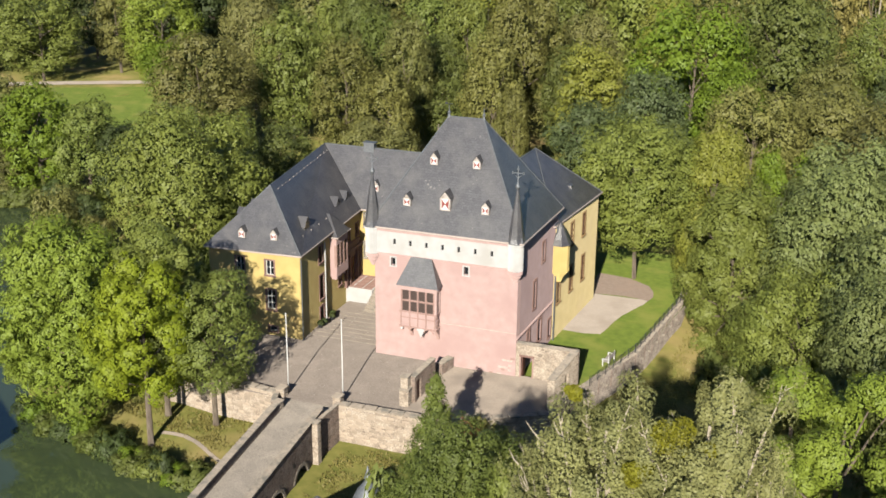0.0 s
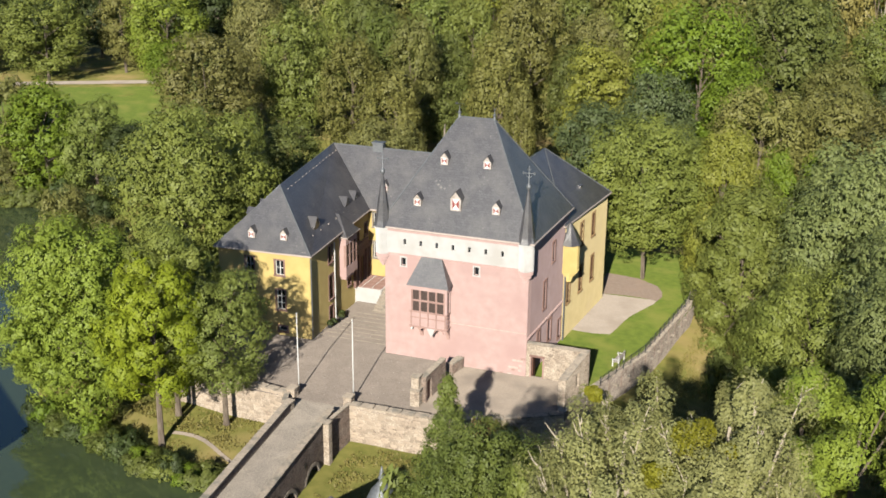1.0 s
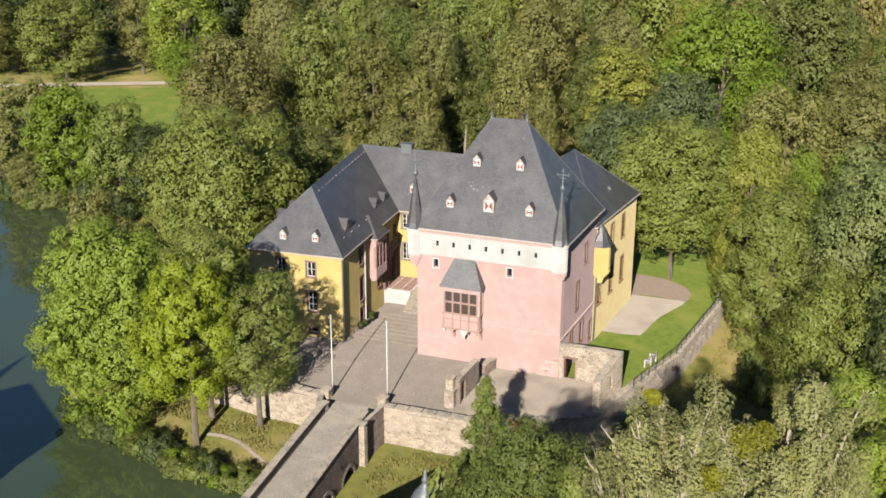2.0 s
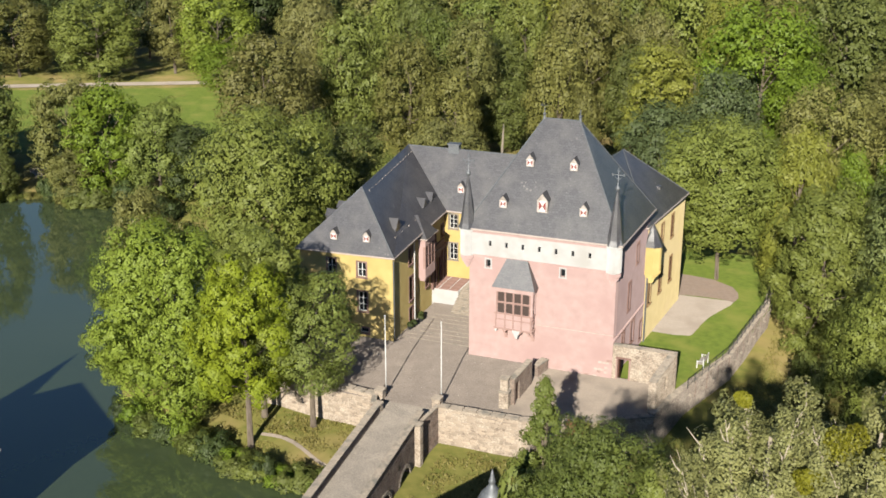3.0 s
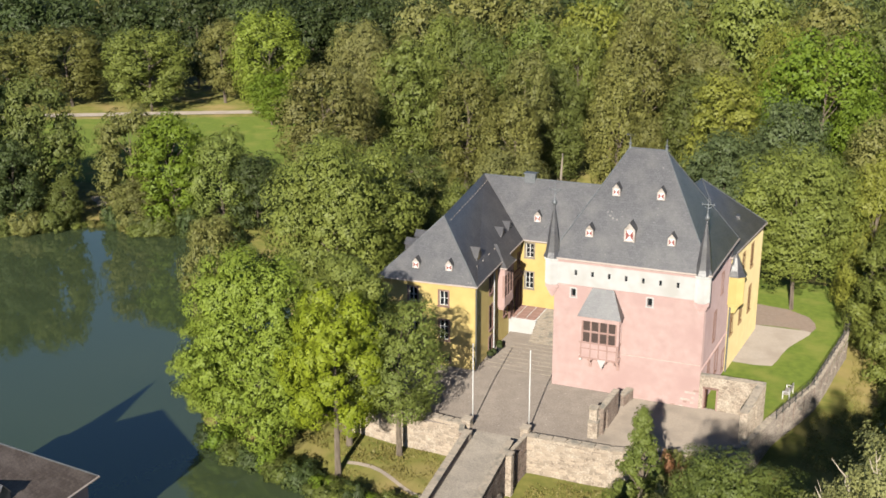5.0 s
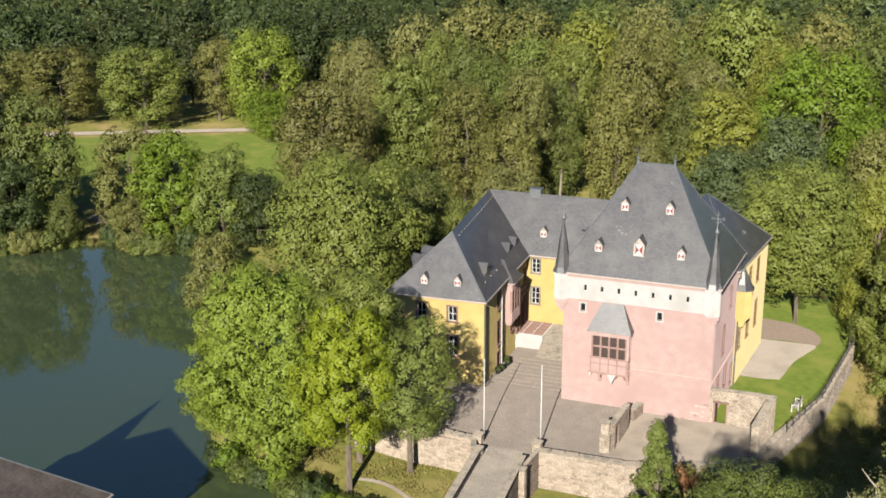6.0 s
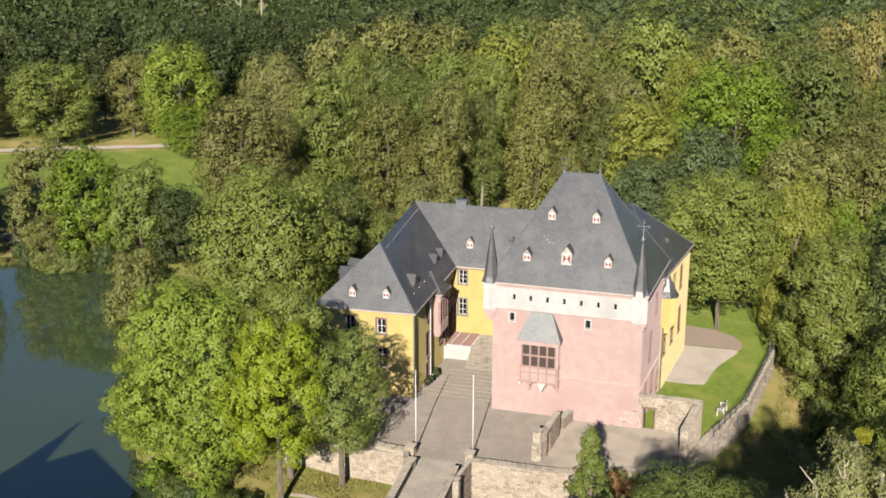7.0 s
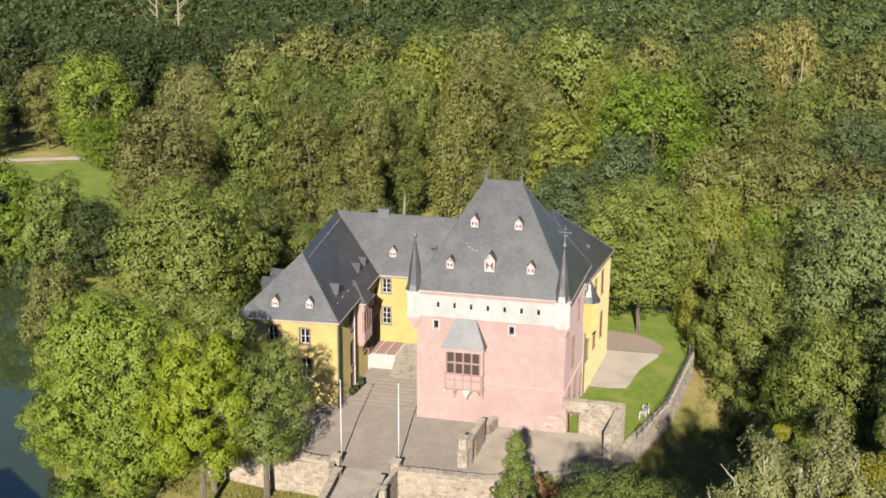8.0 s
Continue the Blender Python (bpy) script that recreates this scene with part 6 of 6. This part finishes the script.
# wall lantern and carved shield below the tower oriel
lan = thing("wall_lantern", "black iron wall lantern with white panes under the oriel", "lantern", at=(2.85, 0, 3.2))
part("bracket", Mesh().tube([(0.35, 0, 0.55), (0.3, -0.3, 0.75), (0.0, -0.4, 0.6)], [0.03] * 3, 6), IRON, lan)
part("lantern_body", Mesh().lathe(0, -0.4, [(0.1, -0.1), (0.16, 0.35), (0.05, 0.5), (0.02, 0.6)], 6), PALE, lan)
sh = thing("carved_shield", "pale carved stone shield on the tower wall", "ornament", at=(5.05, -0.98, 3.0))
part("shield", Mesh().prism([(-0.3, 0.02, 0.75), (0.3, 0.02, 0.75), (0.3, 0, 0.75), (-0.3, 0, 0.75)][::-1], [(-0.3, 0.02, 0.75), (0.3, 0.02, 0.75), (0.3, 0, 0.75), (-0.3, 0, 0.75)][::-1]).prism([(-0.02, -0.06, -0.25), (0.02, -0.06, -0.25), (0.02, 0, -0.25), (-0.02, 0, -0.25)], [(-0.4, -0.18, 0.65), (0.4, -0.18, 0.65), (0.4, 0, 0.65), (-0.4, 0, 0.65)]), WHITE, sh)

# pots beside the side door
def pot(x, y, z, r, leaf):
    p = thing("plant_pot", "dark leafy shrub in a round pot by the door", "plant", "plants by the door", at=(x, y, z))
    part("pot", Mesh().lathe(0, 0, [(r * 0.6, 0), (r * 0.85, r * 0.9), (r * 0.9, r)], 10), IRON, p)
    bl = np.array([(0, 0, r * 1.7, r * 0.9, 0, 0, 0.3), (r * 0.5, 0, r * 1.4, r * 0.6, 0, 0, 0.3), (-r * 0.5, r * 0.2, r * 1.5, r * 0.6, 0, 0, 0.3)])
    o = new("foliage", leaf_mesh("foliage", leaves(bl, 900, 0.06, np.random.default_rng(int(x * 100) % 97)), LEAF[leaf]))
    o.parent = p


for x, y in ((-7.7, 3.6), (-7.6, 4.3), (-7.75, 6.6), (-7.5, 5.9)):
    pot(x, y, 0.0, 0.32, "dark")

# tiles of the entrance terrace
tile = Mesh().box(-0.52, 0.52, -0.5, 0.5, 0, 0.03).data("tile", SAND)
for i in range(3):
    for j in range(4):
        t_ = new("tile", tile)
        t_.parent = et
        t_.location = (-8.3 + i * 1.14, 11.9 + j * 1.0 - 0.02 * j, 1.6)
# footpath on the lake bank
fp = Mesh()
for i in range(8):
    u0, u1 = i / 8, (i + 1) / 8
    a = [(-14.5 + 9.5 * u, -14.9 - 2.6 * u + 0.5 * math.sin(u * 5)) for u in (u0, u1)]
    q = [(a[0][0], a[0][1] - 0.2), (a[1][0], a[1][1] - 0.2), (a[1][0], a[1][1] + 0.2), (a[0][0], a[0][1] + 0.2)]
    fp.poly(*[(x, y, float(ground_height(np.array([x]), np.array([y]))[0]) + 0.05) for x, y in q])
structure("footpath", fp, GRAVEL, "narrow trodden path on the lake bank", "path")
# bare and dead trunks standing out of the woods


def bare_trunk(x, y, z0, z1, r, label, boughs=5, bark=PALEBARK):
    t = thing("tree", label, "tree", "bare trunks", at=(x, y, z0))
    rng = np.random.default_rng(int(abs(x * 7 + y)))
    h = z1 - z0
    part("trunk", Mesh().tube([(0, 0, -0.5), (0.1, 0, h * 0.5), (0.25, 0.1, h)], [r, r * 0.8, r * 0.35], 8), bark, t)
    for i in range(boughs):
        a, k = rng.uniform(0, 6.28), rng.uniform(0.45, 0.95)
        b = np.array([0.1, 0, h * k])
        e = b + np.array([math.cos(a), math.sin(a), 0.9]) * rng.uniform(0.12, 0.22) * h
        part("bough", Mesh().tube([b, b * 0.5 + e * 0.5 + np.array([0, 0, -0.2]), e], [r * 0.4, r * 0.28, r * 0.08], 6), bark, t)


bare_trunk(-174, 287, -3, 25, 0.5, "dead pale bare tree standing out of the far wood", 7)
bare_trunk(-172, 300, -3, 27, 0.5, "dead pale bare tree standing out of the far wood", 7)
bare_trunk(-22.6, 76.4, -3, 4.6, 0.24, "broken brown trunk behind the castle roof", 0, COPING)
bare_trunk(42, 145, -3, 21, 0.3, "slender white birch trunk in the wood", 4)
# sandy landing with a plain wooden bench on the far shore
sz = float(ground_height(np.array([-91.0]), np.array([48.5]))[0])
structure("sand_patch", Mesh().poly((-95, 44.5, sz - 0.2), (-88.5, 46.5, sz + 0.1), (-88, 50.5, sz + 0.3), (-91, 52, sz + 0.35), (-95.5, 49.5, sz + 0.2)), GRAVEL, "pale sandy patch on the far shore", "path")
wb = thing("wooden_bench", "weathered pale wooden bench on the sandy shore", "bench", at=(-91.0, 49.0, sz + 0.15))
part("seat", Mesh().box(-1.1, 1.1, -0.25, 0.25, 0.42, 0.5), PALEBARK, wb)
part("backrest", Mesh().box(-1.1, 1.1, 0.25, 0.31, 0.6, 1.0), PALEBARK, wb)
for sx in (-0.95, 0.95):
    part("leg", Mesh().box(sx - 0.07, sx + 0.07, -0.22, 0.3, -0.3, 0.42), PALEBARK, wb)
    part("back_post", Mesh().box(sx - 0.05, sx + 0.05, 0.31, 0.39, -0.3, 1.0), PALEBARK, wb)
# park path and lawn beyond the lake
pp = Mesh()
pts = [(-230, 62), (-181, 86.5), (-160, 97.5), (-145, 105), (-129, 113.5), (-114, 121), (-90, 133)]
for (xa, ya), (xb, yb) in zip(pts, pts[1:]):
    pp.poly((xa, ya - 2.2, -2.95), (xb, yb - 2.2, -2.95), (xb, yb + 2.2, -2.95), (xa, ya + 2.2, -2.95))
structure("park_path", pp, PINKPAV, "pale gravel path through the park", "path")
structure("park_lawn", Mesh().poly((-150, 62, -3.02), (-120, 55, -3.02), (-84, 58, -3.02), (-66, 72, -3.02), (-76, 100, -3.02), (-100, 122, -3.02), (-145, 100, -3.02), (-170, 86, -3.02)), LAWN, "bright park meadow beyond the lake", "lawn")
# shrubs on the terrace edge
tree(13.9, -10.6, 0.9, 0.6, "bush0", "brown", "low reddish shrub at the terrace wall", "terrace shrubs", -1.4, "shrub")
tree(15.6, -11.0, 1.3, 0.3, "bush1", "pale", "pale shrub below the terrace wall", "terrace shrubs", -2.4, "shrub")

# tufts of longer grass on the banks, too many to count
gr = np.random.default_rng(77)
xs, ys = [], []
for x0, x1, y0, y1, n in ((-30, -3.5, -22, -10.6, 15000), (2.2, 20, -34, -11.5, 14000), (23.5, 34, -2, 26, 12000), (-100, -58, 33, 52, 9000)):
    xs.append(gr.uniform(x0, x1, n))
    ys.append(gr.uniform(y0, y1, n))
gxs, gys = np.concatenate(xs), np.concatenate(ys)
clumpy = np.sin(gxs * 1.1 + 2 * np.sin(gys * 0.6)) * np.sin(gys * 1.3 + gxs * 0.4)
keep = (lake_distance(gxs, gys) > 0.6) & (clumpy + gr.uniform(-0.6, 0.9, len(gxs)) > 0) & (np.abs(gys + 14.9 + 2.6 * (gxs + 14.5) / 9.5) > 0.5)
inside = (gxs < 26.2) & (gys > 0) & (gxs > 10) & (gxs < 20.7 + 0.33 * gys) | (gxs < 26.0) & (gys > 9) & (gxs > 10)
gxs, gys = gxs[keep & ~inside], gys[keep & ~inside]
gz = ground_height(gxs, gys)
n_ = len(gxs)
ang, hh, ww = gr.uniform(0, 6.283, n_), gr.uniform(0.06, 0.24, n_), gr.uniform(0.05, 0.13, n_)
gv = np.empty((n_, 3, 3))
gv[:, 0] = np.stack([gxs - ww * np.cos(ang), gys - ww * np.sin(ang), gz - 0.02], 1)
gv[:, 1] = np.stack([gxs + ww * np.cos(ang), gys + ww * np.sin(ang), gz - 0.02], 1)
gv[:, 2] = np.stack([gxs + gr.normal(0, 0.12, n_), gys + gr.normal(0, 0.12, n_), gz + hh], 1)
tufts = new("grass_tufts", leaf_mesh("grass_tufts", gv.reshape(-1, 3), LEAF["yellow"]))
tagged(tufts, "longer yellowing grass tufts on the banks", "grass", kind="stuff")

# ---- stones of the retaining walls ----
STONE = mat("wall_stone", (0.34, 0.275, 0.215), (0.46, 0.385, 0.305), 0.92, 3, 30, 0.5, c3=(0.26, 0.2, 0.155), scale3=0.9)
sn = STONE.node_tree
base_in = sn.nodes["Principled BSDF"].inputs["Base Color"]
src = base_in.links[0].from_socket
oi_ = sn.nodes.new("ShaderNodeObjectInfo")
mr_ = sn.nodes.new("ShaderNodeMapRange")
mr_.inputs["To Min"].default_value, mr_.inputs["To Max"].default_value = 0.7, 1.12
hs_ = sn.nodes.new("ShaderNodeHueSaturation")
sn.links.new(oi_.outputs["Random"], mr_.inputs[0])
sn.links.new(mr_.outputs[0], hs_.inputs["Value"])
sn.links.new(src, hs_.inputs["Color"])
sn.links.new(hs_.outputs[0], base_in)
rs = np.random.default_rng(9)
shapes = []
for k in range(14):
    w_, h_ = rs.uniform(0.36, 0.8) / 2, rs.uniform(0.2, 0.33) / 2
    j = lambda: rs.uniform(-0.06, 0.06)
    back = [(-w_ + j(), 0.05, -h_ + j()), (w_ + j(), 0.05, -h_ + j()), (w_ + j(), 0.05, h_ + j()), (-w_ + j(), 0.05, h_ + j())]
    front = [(x * 0.92, rs.uniform(-0.055, -0.025), z * 0.9) for x, _, z in back]
    sm = Mesh().prism(front, back)
    shapes.append((sm.data("stone", STONE), w_, h_))
for w, a, b in RET:
    va, vb = Vector((*a, 0)), Vector((*b, 0))
    d = (vb - va).normalized()
    length = (vb - va).length
    turn = math.atan2(d.y, d.x)
    row, z = 0, -0.55
    count = 0
    while z > -4.2:
        u = rs.uniform(0.1, 0.5)
        while u < length - 0.3 and count < 290:
            me, w_, h_ = shapes[int(rs.integers(0, 14))]
            if rs.random() < 0.55:
                o = new("stone", me)
                p = va + d * min(u + w_, length - w_ - 0.02)
                o.location = (p.x, p.y, z + rs.uniform(-0.03, 0.03))
                o.rotation_euler = (0, rs.uniform(-0.05, 0.05), turn)
                o.parent = w
                count += 1
            u += 2 * w_ + rs.uniform(0.03, 0.12)
        z -= 0.31
